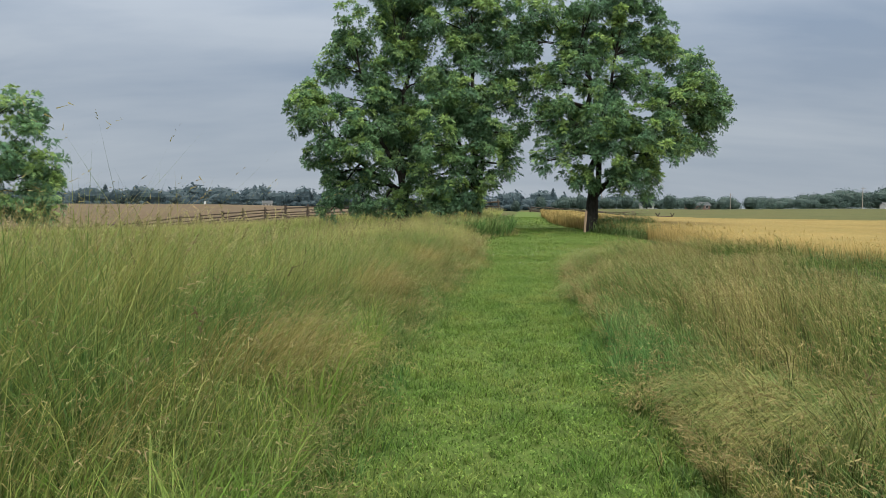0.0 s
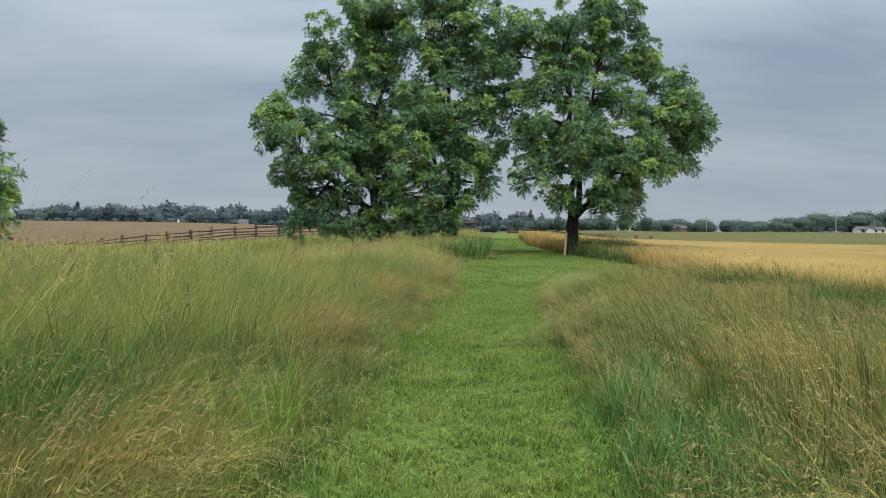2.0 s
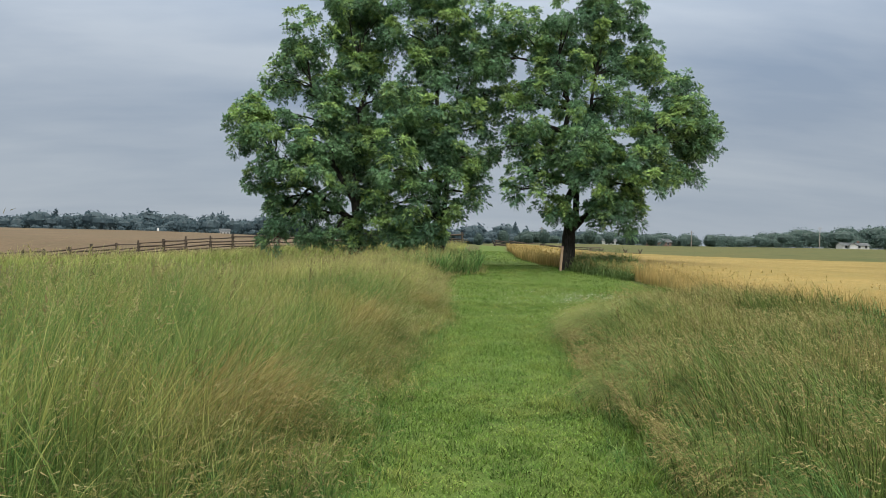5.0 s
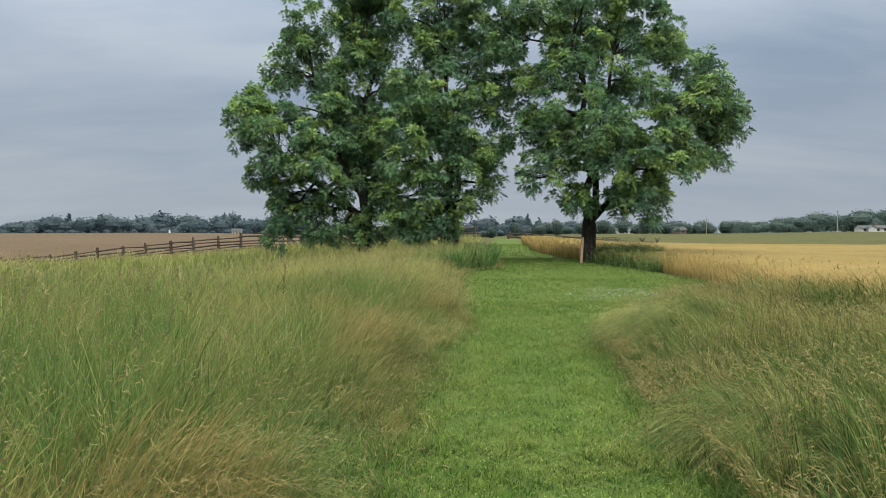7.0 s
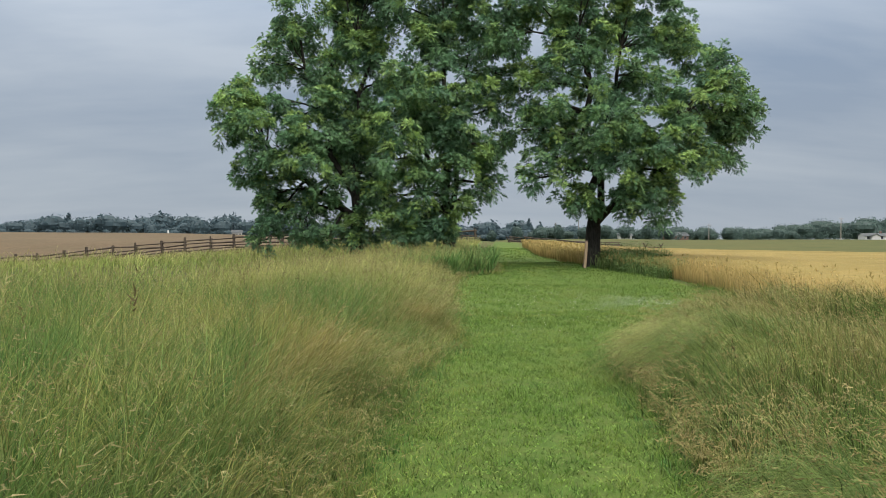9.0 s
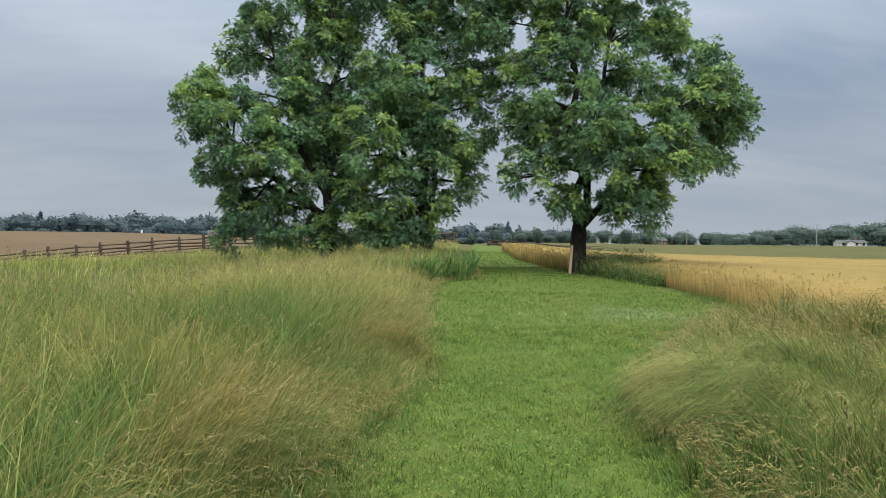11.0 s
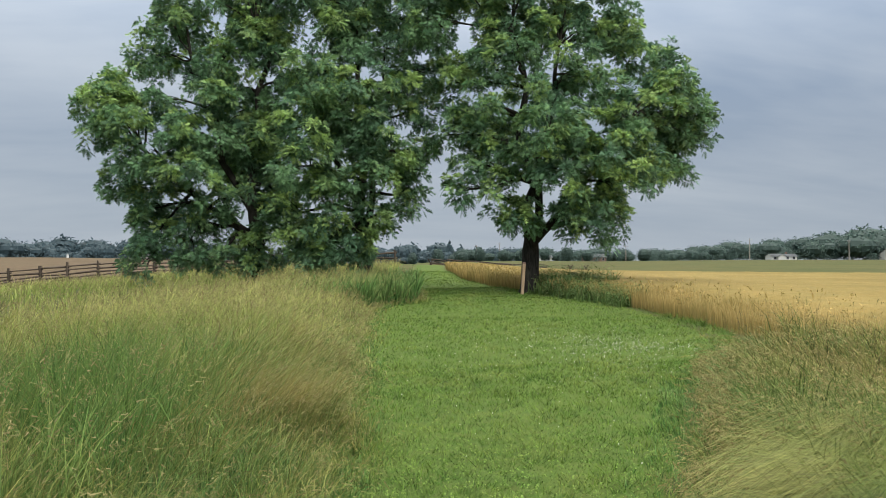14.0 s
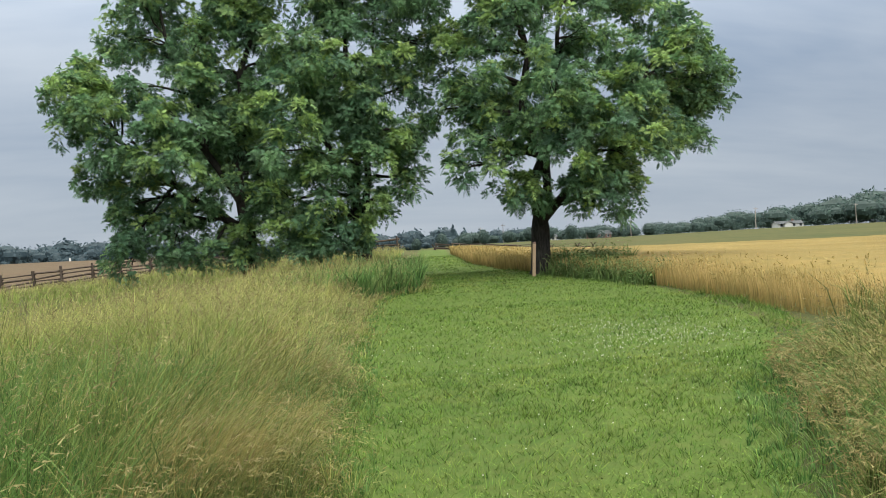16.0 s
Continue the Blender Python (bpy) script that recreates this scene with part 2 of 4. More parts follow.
def triangles(name, co, tris, uv=None, materials=(), slots=None, parent=None):
    """One mesh out of numpy arrays of triangles."""
    me = bpy.data.meshes.new(name)
    co, tris = np.asarray(co, np.float32), np.asarray(tris, np.int32)
    me.vertices.add(len(co))
    me.vertices.foreach_set("co", co.ravel())
    me.loops.add(tris.size)
    me.loops.foreach_set("vertex_index", tris.ravel())
    me.polygons.add(len(tris))
    me.polygons.foreach_set("loop_start", np.arange(0, tris.size, 3, dtype=np.int32))
    for m in materials:
        me.materials.append(m)
    if slots is not None:
        me.polygons.foreach_set("material_index", np.asarray(slots, np.int32))
    if uv is not None:
        layer = me.uv_layers.new(name="blade")
        layer.data.foreach_set("uv", np.asarray(uv, np.float32)[tris.ravel()].ravel())
    me.update(calc_edges=True)
    me.validate()
    ob = new(name, me)
    ob.parent = parent
    return ob


rng = np.random.default_rng(7)


def waves(x, y, scale, seed=0.0):
    """A cheap smooth field from -1 to 1."""
    x, y = np.asarray(x) / scale, np.asarray(y) / scale
    s = np.sin(1.7 * x + 0.6 * y + seed) + np.sin(-0.9 * x + 1.9 * y + 2.1 * seed + 1)
    s = s + np.sin(2.9 * x - 2.3 * y + 0.7 * seed + 4) * 0.7 + np.sin(1.1 * x + 3.7 * y + 1.3 * seed) * 0.6
    return s / 3.3


def step(v, a, b):
    k = np.clip((np.asarray(v, float) - a) / (b - a), 0, 1)
    return k * k * (3 - 2 * k)


# ---- the lie of the land ----
EDGE_Y = (-12, 0, 5, 8, 12.5, 17.5, 20, 22, 24.7, 27.3, 31.5, 37, 39.5, 41.5, 47, 64, 86, 110)
EDGE_L = (-1.2, -0.9, -0.7, -0.6, -0.1, 0.4, 0.8, 1.05, 1.2, 1.35, 1.5, 1.9, 2.2, 3.8, 4.4, 5.8, 8.1, 11.0)
EDGE_R = (1.3, 1.4, 1.5, 1.8, 2.2, 2.75, 3.15, 4.25, 5.5, 7.4, 9.2, 10.2, 10.3, 10.2, 8.7, 8.7, 11.0, 14.0)


def left_edge(y):
    return np.interp(y, EDGE_Y, EDGE_L)


def right_edge(y):
    return np.interp(y, EDGE_Y, EDGE_R)


def wheat_edge(y):
    """Where the wheat begins, to the right of the path."""
    return np.interp(y, (0, 20, 24, 28, 31, 34, 40, 47, 52, 64, 86, 110), (12.6, 12.4, 11.4, 10.2, 10.0, 10.5, 10.8, 9.8, 8.9, 9.2, 11.4, 14.4))


def wheat_end(x):
    """Where the wheat gives way to pasture, far ahead."""
    return np.clip(128 - 0.75 * np.asarray(x), 80, 118)


def land(x, y):
    x, y = np.asarray(x, float), np.asarray(y, float)
    t = y - 27.0
    ramp = 0.0215 * np.where(t > 0, np.sqrt(t * t + 16) - 4, 0)
    ramp = np.minimum(ramp, 1.7) * (1 - 0.9 * step(x, 8, 30))
    dip = -3.8 * np.exp(-((x + 49) ** 2 + (y - 78) ** 2) / (2 * 18.0 ** 2))
    far = 0.0125 * np.maximum(0, y - 95) * step(y, 90, 140)
    far = np.where(y > 330, 0.0125 * 235 + (y - 330) * 0.004, far)
    far = far * (0.25 + 0.75 * step(x, 20, 90)) + 1.6 * step(-x, 20, 70) * step(y, 100, 230)
    far = far + 0.7 * step(x, 120, 210) * step(y, 150, 330)
    far = far + 0.45 * step(y, 92, 118) * step(x, 8, 30) * (1 - step(x, 60, 120))
    rough = 0.02 * waves(x, y, 1.4) + 0.05 * waves(x, y, 9.0, 2.0) * step(np.hypot(x, y), 5, 40)
    return ramp + dip + far + rough


def spread(a, b, fine_a, fine_b, cell, growth=1.13):
    """Grid lines: even between fine_a and fine_b, ever wider outwards."""
    mid = list(np.arange(fine_a, fine_b + cell / 2, cell))
    d, v, lo = cell, fine_a, []
    while v > a:
        d *= growth
        v -= d
        lo.append(v)
    d, v, hi = cell, fine_b, []
    while v < b:
        d *= growth
        v += d
        hi.append(v)
    return np.array(lo[::-1] + mid + hi)


def sheet(xs, ys, height_at, zone):
    gx, gy = np.meshgrid(xs, ys)
    co = np.stack((gx.ravel(), gy.ravel(), height_at(gx, gy).ravel()), 1)
    nx, ny = len(xs), len(ys)
    i, j = np.meshgrid(np.arange(nx - 1), np.arange(ny - 1))
    a = (j * nx + i).ravel()
    tris = np.concatenate((np.stack((a, a + 1, a + nx + 1), 1), np.stack((a, a + nx + 1, a + nx), 1)))
    mid = co[tris].mean(1)
    return co, tris, zone(mid[:, 0], mid[:, 1])


def fence_line(x):
    """The old rail fence across the meadow."""
    return 87.0 + 0.0 * np.asarray(x)


def zones(x, y):
    z = np.ones(len(x), int)
    z[(y > fence_line(x)) & (x < left_edge(np.minimum(y, 110)))] = 2
    z[(y > 70) & (x > -12) & (x < wheat_edge(np.minimum(y, 110)))] = 3
    z[(x > wheat_edge(np.clip(y, 0, 110))) & (y > -90)] = 4
    z[(y > wheat_end(x)) & (x > -12)] = 3
    z[(x > left_edge(y) - 0.05) & (x < right_edge(y) + 0.05) & (y < 110)] = 0
    return z


co, tris, slot = sheet(spread(-1600, 1600, -8, 14, 0.25), spread(-400, 2200, -2, 50, 0.3), land, zones)
ground = triangles("ground", co, tris, None, (LAWN_SOIL, THATCH, STUBBLE, PASTURE, WHEAT_SOIL), slot)
tagged(ground, "gently rolling farmland with mown path, meadow and fields", "ground", kind="structure")


# ---- grass ----
def blades(pos, tall, wide, way, lean, droop, seg, heads=0.0, head_len=0.08, head_wide=0.003, tone=None, flecks=4):
    """Curved, tapered blades; some carry a loose panicle of seeds at the tip. Returns points, triangles, uv and slots."""
    n = len(pos)
    side = np.stack((-way[:, 1], way[:, 0], np.zeros(n)), 1)
    turn = rng.uniform(-1.2, 1.2, n)
    c, s = np.cos(turn)[:, None], np.sin(turn)[:, None]
    side = side * c + np.stack((way[:, 0], way[:, 1], np.zeros(n)), 1) * s
    along = np.concatenate((way, np.zeros((n, 1))), 1)
    rows = np.linspace(0, 1, seg + 1)

    def at(k):
        run = lean[:, None] * tall[:, None] * k ** 1.8
        up = tall * (k - droop * k ** 2.6)
        return pos + along * run + np.stack((np.zeros(n), np.zeros(n), up), 1)

    u = rng.random(n) if tone is None else np.clip(0.55 * tone + 0.45 * rng.random(n), 0, 1)
    pts, uv = [], []
    for k in rows[:-1]:
        w = (wide * (1 - 0.55 * k) / 2)[:, None]
        p = at(k)
        pts += [p - side * w, p + side * w]
        uv += [np.stack((u, np.full(n, k)), 1)] * 2
    tip = at(1.0)
    pts.append(tip)
    uv.append(np.stack((u, np.ones(n)), 1))
    per = 2 * seg + 1
    pts, uv = np.stack(pts, 1).reshape(-1, 3), np.stack(uv, 1).reshape(-1, 2)
    one = []
    for r in range(seg - 1):
        a = 2 * r
        one += [(a, a + 1, a + 3), (a, a + 3, a + 2)]
    one.append((2 * seg - 2, 2 * seg - 1, 2 * seg))
    tri = (np.arange(n)[:, None, None] * per + np.array(one)[None]).reshape(-1, 3)
    slots = np.zeros(len(tri), int)
    if heads > 0:
        pick = np.flatnonzero(rng.random(n) < heads)
        m = len(pick)
        d = tip[pick] - at(0.86)[pick]
        d = d / np.maximum(np.linalg.norm(d, axis=1)[:, None], 1e-6)
        grow = np.maximum(1, wide[pick] / 0.006)[:, None] ** 0.75
        size = head_len * rng.uniform(0.7, 1.5, m)[:, None]
        hp = []
        for k in range(flecks):
            o = tip[pick] + d * size * (0.45 - 1.6 * k / flecks)
            out = rng.normal(0, 1, (m, 3)) * 0.45 + d * 0.9 + np.array((0, 0, -0.35))
            out = out / np.linalg.norm(out, axis=1)[:, None]
            long = size * rng.uniform(0.25, 0.55, (m, 1)) * grow ** 0.6
            across = np.cross(out, rng.normal(0, 1, (m, 3)))
            across = across / np.maximum(np.linalg.norm(across, axis=1)[:, None], 1e-6) * head_wide * grow
            hp += [o - across, o + across, o + out * long]
        hp = np.stack(hp, 1).reshape(-1, 3)
        hu = np.repeat(np.stack((u[pick], rng.random(m)), 1), 3 * flecks, 0)
        ht = np.arange(m * flecks * 3).reshape(-1, 3) + len(pts)
        pts, uv, tri = np.concatenate((pts, hp)), np.concatenate((uv, hu)), np.concatenate((tri, ht))
        slots = np.concatenate((slots, np.ones(len(ht), int)))
    return pts, tri, uv, slots


def joined(name, pieces, materials, label, category):
    pts, tri, uv, slots, base = [], [], [], [], 0
    for p, t, v, s in pieces:
        pts.append(p), tri.append(t + base), uv.append(v), slots.append(s)
        base += len(p)
    ob = triangles(name, np.concatenate(pts), np.concatenate(tri), np.concatenate(uv), materials, np.concatenate(slots))
    return tagged(ob, label, category, kind="stuff")


def nearness(x, y):
    """The least distance from the walked line to a place."""
    return np.hypot(x - np.clip(y, 0, 17) * 0.07, np.maximum(0, y - 17.0))


def tussock(x, y, cell, seed, draw=0.3):
    """Gathers places into tussocks: the way out from each one's heart, and a tone of its own."""
    wx = (0.83 * x + 0.56 * y) / cell + 0.6 * waves(x, y, cell * 3.1, seed)
    wy = (0.83 * y - 0.56 * x) / cell + 0.6 * waves(y, x, cell * 2.7, seed + 2)
    gx, gy = np.floor(wx), np.floor(wy)

    def hashed(k):
        return np.modf(np.abs(np.sin(gx * 127.1 + gy * 311.7 + seed + k * 74.7)) * 43758.5453)[0]

    ex, ey = (wx - gx - 0.2 - 0.6 * hashed(1)) * cell, (wy - gy - 0.2 - 0.6 * hashed(2)) * cell
    dx, dy = 0.83 * ex - 0.56 * ey, 0.83 * ey + 0.56 * ex
    return x - dx * draw, y - dy * draw, np.arctan2(dy, dx), np.hypot(dx, dy) / cell, hashed(3)


def meadow(n, y0, y1, d0, d1, seg, heads, ripe=0.0):
    """Tall standing meadow to the left of the mown path."""
    y = rng.uniform(y0, y1, n)
    d = d0 + (d1 - d0) * rng.random(n) ** (1.25 if seg < 3 else 2.0)
    d = d + np.minimum(0.0, rng.normal(0, 0.22, n)) * (d < 1.2)
    x = left_edge(y) + 0.10 * waves(y, y * 0.3, 0.5, 1.0) + 0.16 * waves(y, y * 0.2, 1.6, 3.0) - d
    x, y, out, r, tone = tussock(x, y, 0.36, 1.7, 0.45)
    dist = nearness(x, y)
    tall = 1.10 * (1 + 0.16 * waves(x, y, 1.7) + 0.12 * waves(x, y, 0.5, 3) + 0.2 * (tone - 0.5)) * rng.uniform(0.55, 1.15, n)
    tall *= 0.16 + 0.84 * step(d, -0.4, 1.5) * rng.uniform(0.8, 1.1, n)
    tall *= (1.0 - 0.15 * step(y, 24, 40) * step(-x, 2, 8) - 0.25 * step(y, 40, 60) * step(-x, 8, 16)) * (1.0 + 0.12 * (1 - step(y, 8, 15)) + 0.6 * (1 - step(y, 7, 11)) * step(d, 0.8, 2.2))
    wide = np.maximum(0.0065, 0.0011 * dist) * rng.uniform(0.6, 1.5, n)
    ang = out + rng.normal(0, 0.9, n)
    way = np.stack((np.cos(ang) + 0.5, np.sin(ang) - 0.15 + 0.5 * waves(x, y, 2.3, 5)), 1)
    way /= np.maximum(np.linalg.norm(way, axis=1)[:, None], 1e-6)
    bent = np.clip(0.45 + 0.5 * waves(x, y, 1.1, 8) + 0.5 * (tone - 0.5), 0, 1) * (1 - 0.3 * step(d, 0.5, 2.0))
    lean = 0.12 + 0.55 * bent * rng.random(n) + 0.22 * rng.random(n)
    droop = 0.05 + 0.5 * bent * rng.random(n) + np.where(rng.random(n) < 0.5, 0.35 * rng.random(n), 0)
    lean = lean + np.where(rng.random(n) < 0.45, 0.5 * rng.random(n), 0)
    pos = np.stack((x, y, land(x, y) - 0.02), 1)
    return blades(pos, tall, wide, way, lean, droop, seg, heads, tone=tone + ripe - 0.25 * (1 - step(y, 8, 15)))


def lodged(n, y0, y1, d0, d1, seg, heads):
    """Softer grass on the other side, combed over towards the path."""
    y = rng.uniform(y0, y1, n)
    d = d0 + (d1 - d0) * rng.random(n) ** (1.2 if seg < 3 else 2.0)
    x = right_edge(y) + 0.12 + 0.3 * step(y, 17, 22) + 0.14 * waves(y, y * 0.2, 0.6, 4.0) + d
    keep = (x < wheat_edge(y) + 0.2) & ((np.hypot((x - 3.6) / 1.1, (y - 18.1) / 1.1) > 1) | (rng.random(n) < 0.2))
    keep &= (d > 0.55 + 0.2 * waves(y, y, 0.5)) | (np.abs(y - 7.7) > 1.7) | (rng.random(n) < 0.45)
    x, y, d = x[keep], y[keep], d[keep]
    x, y, out, r, tone = tussock(x, y, 0.46, 5.3, 0.5)
    n = len(x)
    dist = nearness(x, y)
    tall = (0.92 + 0.12 * step(y, 16, 21)) * (1 + 0.16 * waves(x, y, 1.5, 6) + 0.10 * waves(x, y, 0.5, 1) + 0.25 * (tone - 0.5)) * rng.uniform(0.55, 1.2, n)
    tall *= 0.4 + 0.6 * step(d, 0.0, 0.9)
    low_part = step(x, 5.2, 7.5) * (1 - step(y, 22, 26))
    tall *= 1 - 0.5 * low_part
    wide = np.maximum(0.006, 0.00105 * dist) * rng.uniform(0.6, 1.6, n)
    ang = out + rng.normal(0, 0.8, n)
    way = np.stack((0.75 * np.cos(ang) - 0.85, 0.75 * np.sin(ang) - 0.2 + 0.5 * waves(x, y, 2.0, 2)), 1)
    way /= np.maximum(np.linalg.norm(way, axis=1)[:, None], 1e-6)
    bent = np.clip(0.58 + 0.5 * waves(x, y, 1.3, 9) + 0.6 * (tone - 0.5) + 0.25 * step(y, 18, 22), 0, 1)
    lean = 0.12 + 0.65 * bent * rng.uniform(0.4, 1.1, n)
    droop = 0.05 + 0.55 * bent * rng.uniform(0.4, 1.1, n)
    pos = np.stack((x, y, land(x, y) - 0.02), 1)
    return blades(pos, tall, wide, way, lean, droop, seg, heads, 0.08, 0.0035, tone=tone + 0.4 * step(y, 17, 21) + 0.2 * step(d, 0.4, 1.5) - 0.7 * low_part)


def combed(n, x0, y0, rx, ry, tall, turn=0.0):
    """A mound of long grass laid flat towards the path like combed hair."""
    a, r = rng.uniform(0, 6.283, n), rng.random(n) ** 0.5
    x, y = x0 + rx * r * np.cos(a), y0 + ry * r * np.sin(a)
    h = tall * rng.uniform(0.55, 1.15, n) * (1 - 0.25 * r) * (1 + 0.2 * waves(x, y, 0.35, 7))
    ang = math.pi + turn + 0.35 * (y - y0) / ry * -1 + rng.normal(0, 0.3, n) + 0.35 * waves(x, y, 0.5, 3)
    way = np.stack((np.cos(ang), np.sin(ang)), 1)
    pos = np.stack((x, y, land(x, y) - 0.02), 1)
    k = rng.uniform(0.75, 1.05, n)
    return blades(pos, h, np.full(n, 0.0043) * rng.uniform(0.7, 1.5, n), way, 0.80 * k, 0.86 * k, 4, 0.08, 0.09, 0.004, tone=rng.random(n) * 0.5)


def lawn(n, y0, y1, size=1.0, seg=2):
    y = rng.uniform(y0, y1, n)
    a, b = left_edge(y) - 0.3, right_edge(y) + 0.35 + 0.4 * step(y, 17, 22)
    x = a + (b - a) * rng.random(n)
    edge = np.minimum(x - a, b - x)
    dist = nearness(x, y)
    x, y, out, r, tone = tussock(x, y, 0.19, 9.1, 0.2)
    tall = size * (0.06 + 0.03 * waves(x, y, 0.35, 2) + 0.05 * (tone - 0.5)) * rng.uniform(0.5, 1.6, n) * (1 + 1.6 * (1 - step(edge, 0.1, 0.7)))
    wide = np.maximum(0.0065, 0.0012 * dist) * rng.uniform(0.7, 1.5, n)
    ang = rng.uniform(0, 2 * math.pi, n)
    way = np.stack((np.cos(ang), np.sin(ang)), 1)
    pos = np.stack((x, y, land(x, y) - 0.006), 1)
    return blades(pos, tall, wide, way, rng.uniform(0.2, 1.5, n), rng.uniform(0, 0.4, n), seg, tone=tone)


joined("mown_grass", [lawn(72000, 2.0, 13.5), lawn(72000, 12.5, 27.0, 1.0, 1), lawn(20000, 24.0, 36.0, 0.9, 1), lawn(34000, 27.0, 52.0, 0.8, 1), lawn(6000, 47.0, 80.0, 1.0, 1)],
       (MOWN, SEEDS), "short freshly mown green grass on the field path", "grass")


def herbs(n, y0, y1):
    """Small broad leaves of clover and plantain, flat in the turf."""
    y = rng.uniform(y0, y1, n)
    x = left_edge(y) + (right_edge(y) - left_edge(y)) * rng.random(n)
    x, y, out, r, tone = tussock(x, y, 0.5, 12.3, 0.05)
    keep = rng.random(n) < 0.4 + 0.6 * tone
    x, y, tone = x[keep], y[keep], tone[keep]
    n = len(x)
    ang = rng.uniform(0, 6.283, n)
    way = np.stack((np.cos(ang), np.sin(ang)), 1)
    pos = np.stack((x, y, land(x, y) + rng.uniform(0.015, 0.05, n)), 1)
    grow = np.maximum(1, nearness(x, y) / 16)
    return blades(pos, rng.uniform(0.018, 0.036, n) * grow, rng.uniform(0.009, 0.018, n) * grow, way, rng.uniform(0.8, 1.4, n), rng.uniform(0.5, 1.0, n), 2, tone=tone)


joined("clover_leaves", [herbs(30000, 2.0, 22.0), herbs(9000, 20.0, 42.0)], (CLOVER, SEEDS), "small broad clover leaves in the mown turf", "clover")
joined("tall_meadow_grass", [meadow(31000, 1.0, 13.0, 0.0, 6.0, 3, 0.2), meadow(31000, 13.0, 26.0, 0.0, 6.0, 3, 0.2, -0.05),
                             meadow(30000, -6.0, 30.0, 1.2, 12.0, 2, 0.35, 0.3)],
       (MEADOW, SEEDS), "tall green and tan meadow grass in seed, knee to chest high", "grass")
joined("ripe_meadow_grass", [meadow(24000, 26.0, 48.0, 0.0, 6.0, 2, 0.6, 0.2), meadow(34000, -6.0, 86.0, 1.5, 45.0, 2, 0.5, 0.2)],
       (CREST, SEEDS), "pale yellow-green ripe meadow grass over the low rise", "grass")
joined("lodged_grass", [lodged(31000, 1.0, 13.0, 0.0, 6.0, 3, 0.4), lodged(31000, 13.0, 26.0, 0.0, 6.0, 3, 0.4),
                        lodged(30000, -4.0, 33.0, 1.2, 11.0, 2, 0.22)],
       (LODGED, RED_SEEDS), "tan seeding grass bent over beside the mown path", "grass")


def fringe(n, y0, y1, sign):
    """Fresh long blades that hang over the edge of the mown path."""
    y = rng.uniform(y0, y1, n)
    d = rng.random(n) ** 1.4 * 1.15 - 0.3
    x = (left_edge(y) if sign > 0 else right_edge(y) + 0.1) + 0.16 * waves(y, y * 0.3, 0.7, 2.0 + sign) - sign * d
    x, y, out, r, tone = tussock(x, y, 0.26, 3.9, 0.4)
    thick = rng.random(n) < 0.55 + 0.45 * waves(x, y, 1.3, 4)
    x, y, d, out, tone = x[thick], y[thick], d[thick], out[thick], tone[thick]
    n = len(x)
    ang = out + rng.normal(0, 0.6, n)
    way = np.stack((np.cos(ang) + 0.7 * sign, np.sin(ang)), 1)
    way /= np.maximum(np.linalg.norm(way, axis=1)[:, None], 1e-6)
    tall = (0.10 + 0.42 * step(d, -0.3, 0.7)) * rng.uniform(0.6, 1.4, n)
    wide = np.maximum(0.006, 0.001 * nearness(x, y)) * rng.uniform(0.7, 1.5, n)
    pos = np.stack((x, y, land(x, y) - 0.01), 1)
    return blades(pos, tall, wide, way, rng.uniform(0.2, 0.9, n), rng.uniform(0.1, 0.6, n), 3, tone=tone)


joined("edge_grass", [fringe(18000, 2.0, 28.0, 1), fringe(4000, 28.0, 41.0, 1), fringe(16000, 2.0, 14.0, -1), fringe(9000, 14.0, 26.0, -1)], (FRINGE, SEEDS),
       "fresh blue-green grass hanging over the path's edge", "grass")


def edge_droop(n, y0, y1):
    """Ripe tan grass along the meadow's edge that arches over towards the mown path."""
    y = rng.uniform(y0, y1, n)
    d = 0.12 + 1.25 * rng.random(n)
    x = left_edge(y) + 0.16 * waves(y, y * 0.2, 1.6, 3.0) - d
    thick = rng.random(n) < 0.62 + 0.5 * waves(x, y, 1.1, 6)
    x, y, d = x[thick], y[thick], d[thick]
    x, y, out, r, tone = tussock(x, y, 0.42, 2.2, 0.5)
    n = len(x)
    ang = -0.35 + 0.5 * waves(x, y, 0.9, 5) + rng.normal(0, 0.45, n)
    way = np.stack((np.cos(ang), np.sin(ang)), 1)
    tall = (0.45 + 0.6 * step(d, 0.0, 1.0)) * rng.uniform(0.7, 1.25, n) * (1 + 0.15 * waves(x, y, 0.7, 2))
    wide = np.maximum(0.005, 0.00095 * nearness(x, y)) * rng.uniform(0.6, 1.4, n)
    k = rng.uniform(0.45, 1.0, n)
    pos = np.stack((x, y, land(x, y) - 0.02), 1)
    return blades(pos, tall, wide, way, 0.75 * k, 0.55 * k, 4, 0.14, 0.09, 0.003, tone=0.4 + 0.6 * tone)


def arch(n, x0, y0, rx, ry, tall):
    """A clump of long tan stalks that arch over the path's edge."""
    a, r = rng.uniform(0, 6.283, n), rng.random(n) ** 0.6
    x, y = x0 + rx * r * np.cos(a), y0 + ry * r * np.sin(a)
    ang = rng.normal(-0.25, 0.55, n)
    way = np.stack((np.cos(ang), np.sin(ang)), 1)
    k = rng.uniform(0.35, 1.0, n)
    pos = np.stack((x, y, land(x, y) - 0.02), 1)
    return blades(pos, tall * rng.uniform(0.7, 1.15, n), 0.0055 * rng.uniform(0.6, 1.5, n), way, 0.72 * k, 0.6 * k, 5, 0.2, 0.1, 0.003, tone=0.7 + 0.3 * rng.random(n))


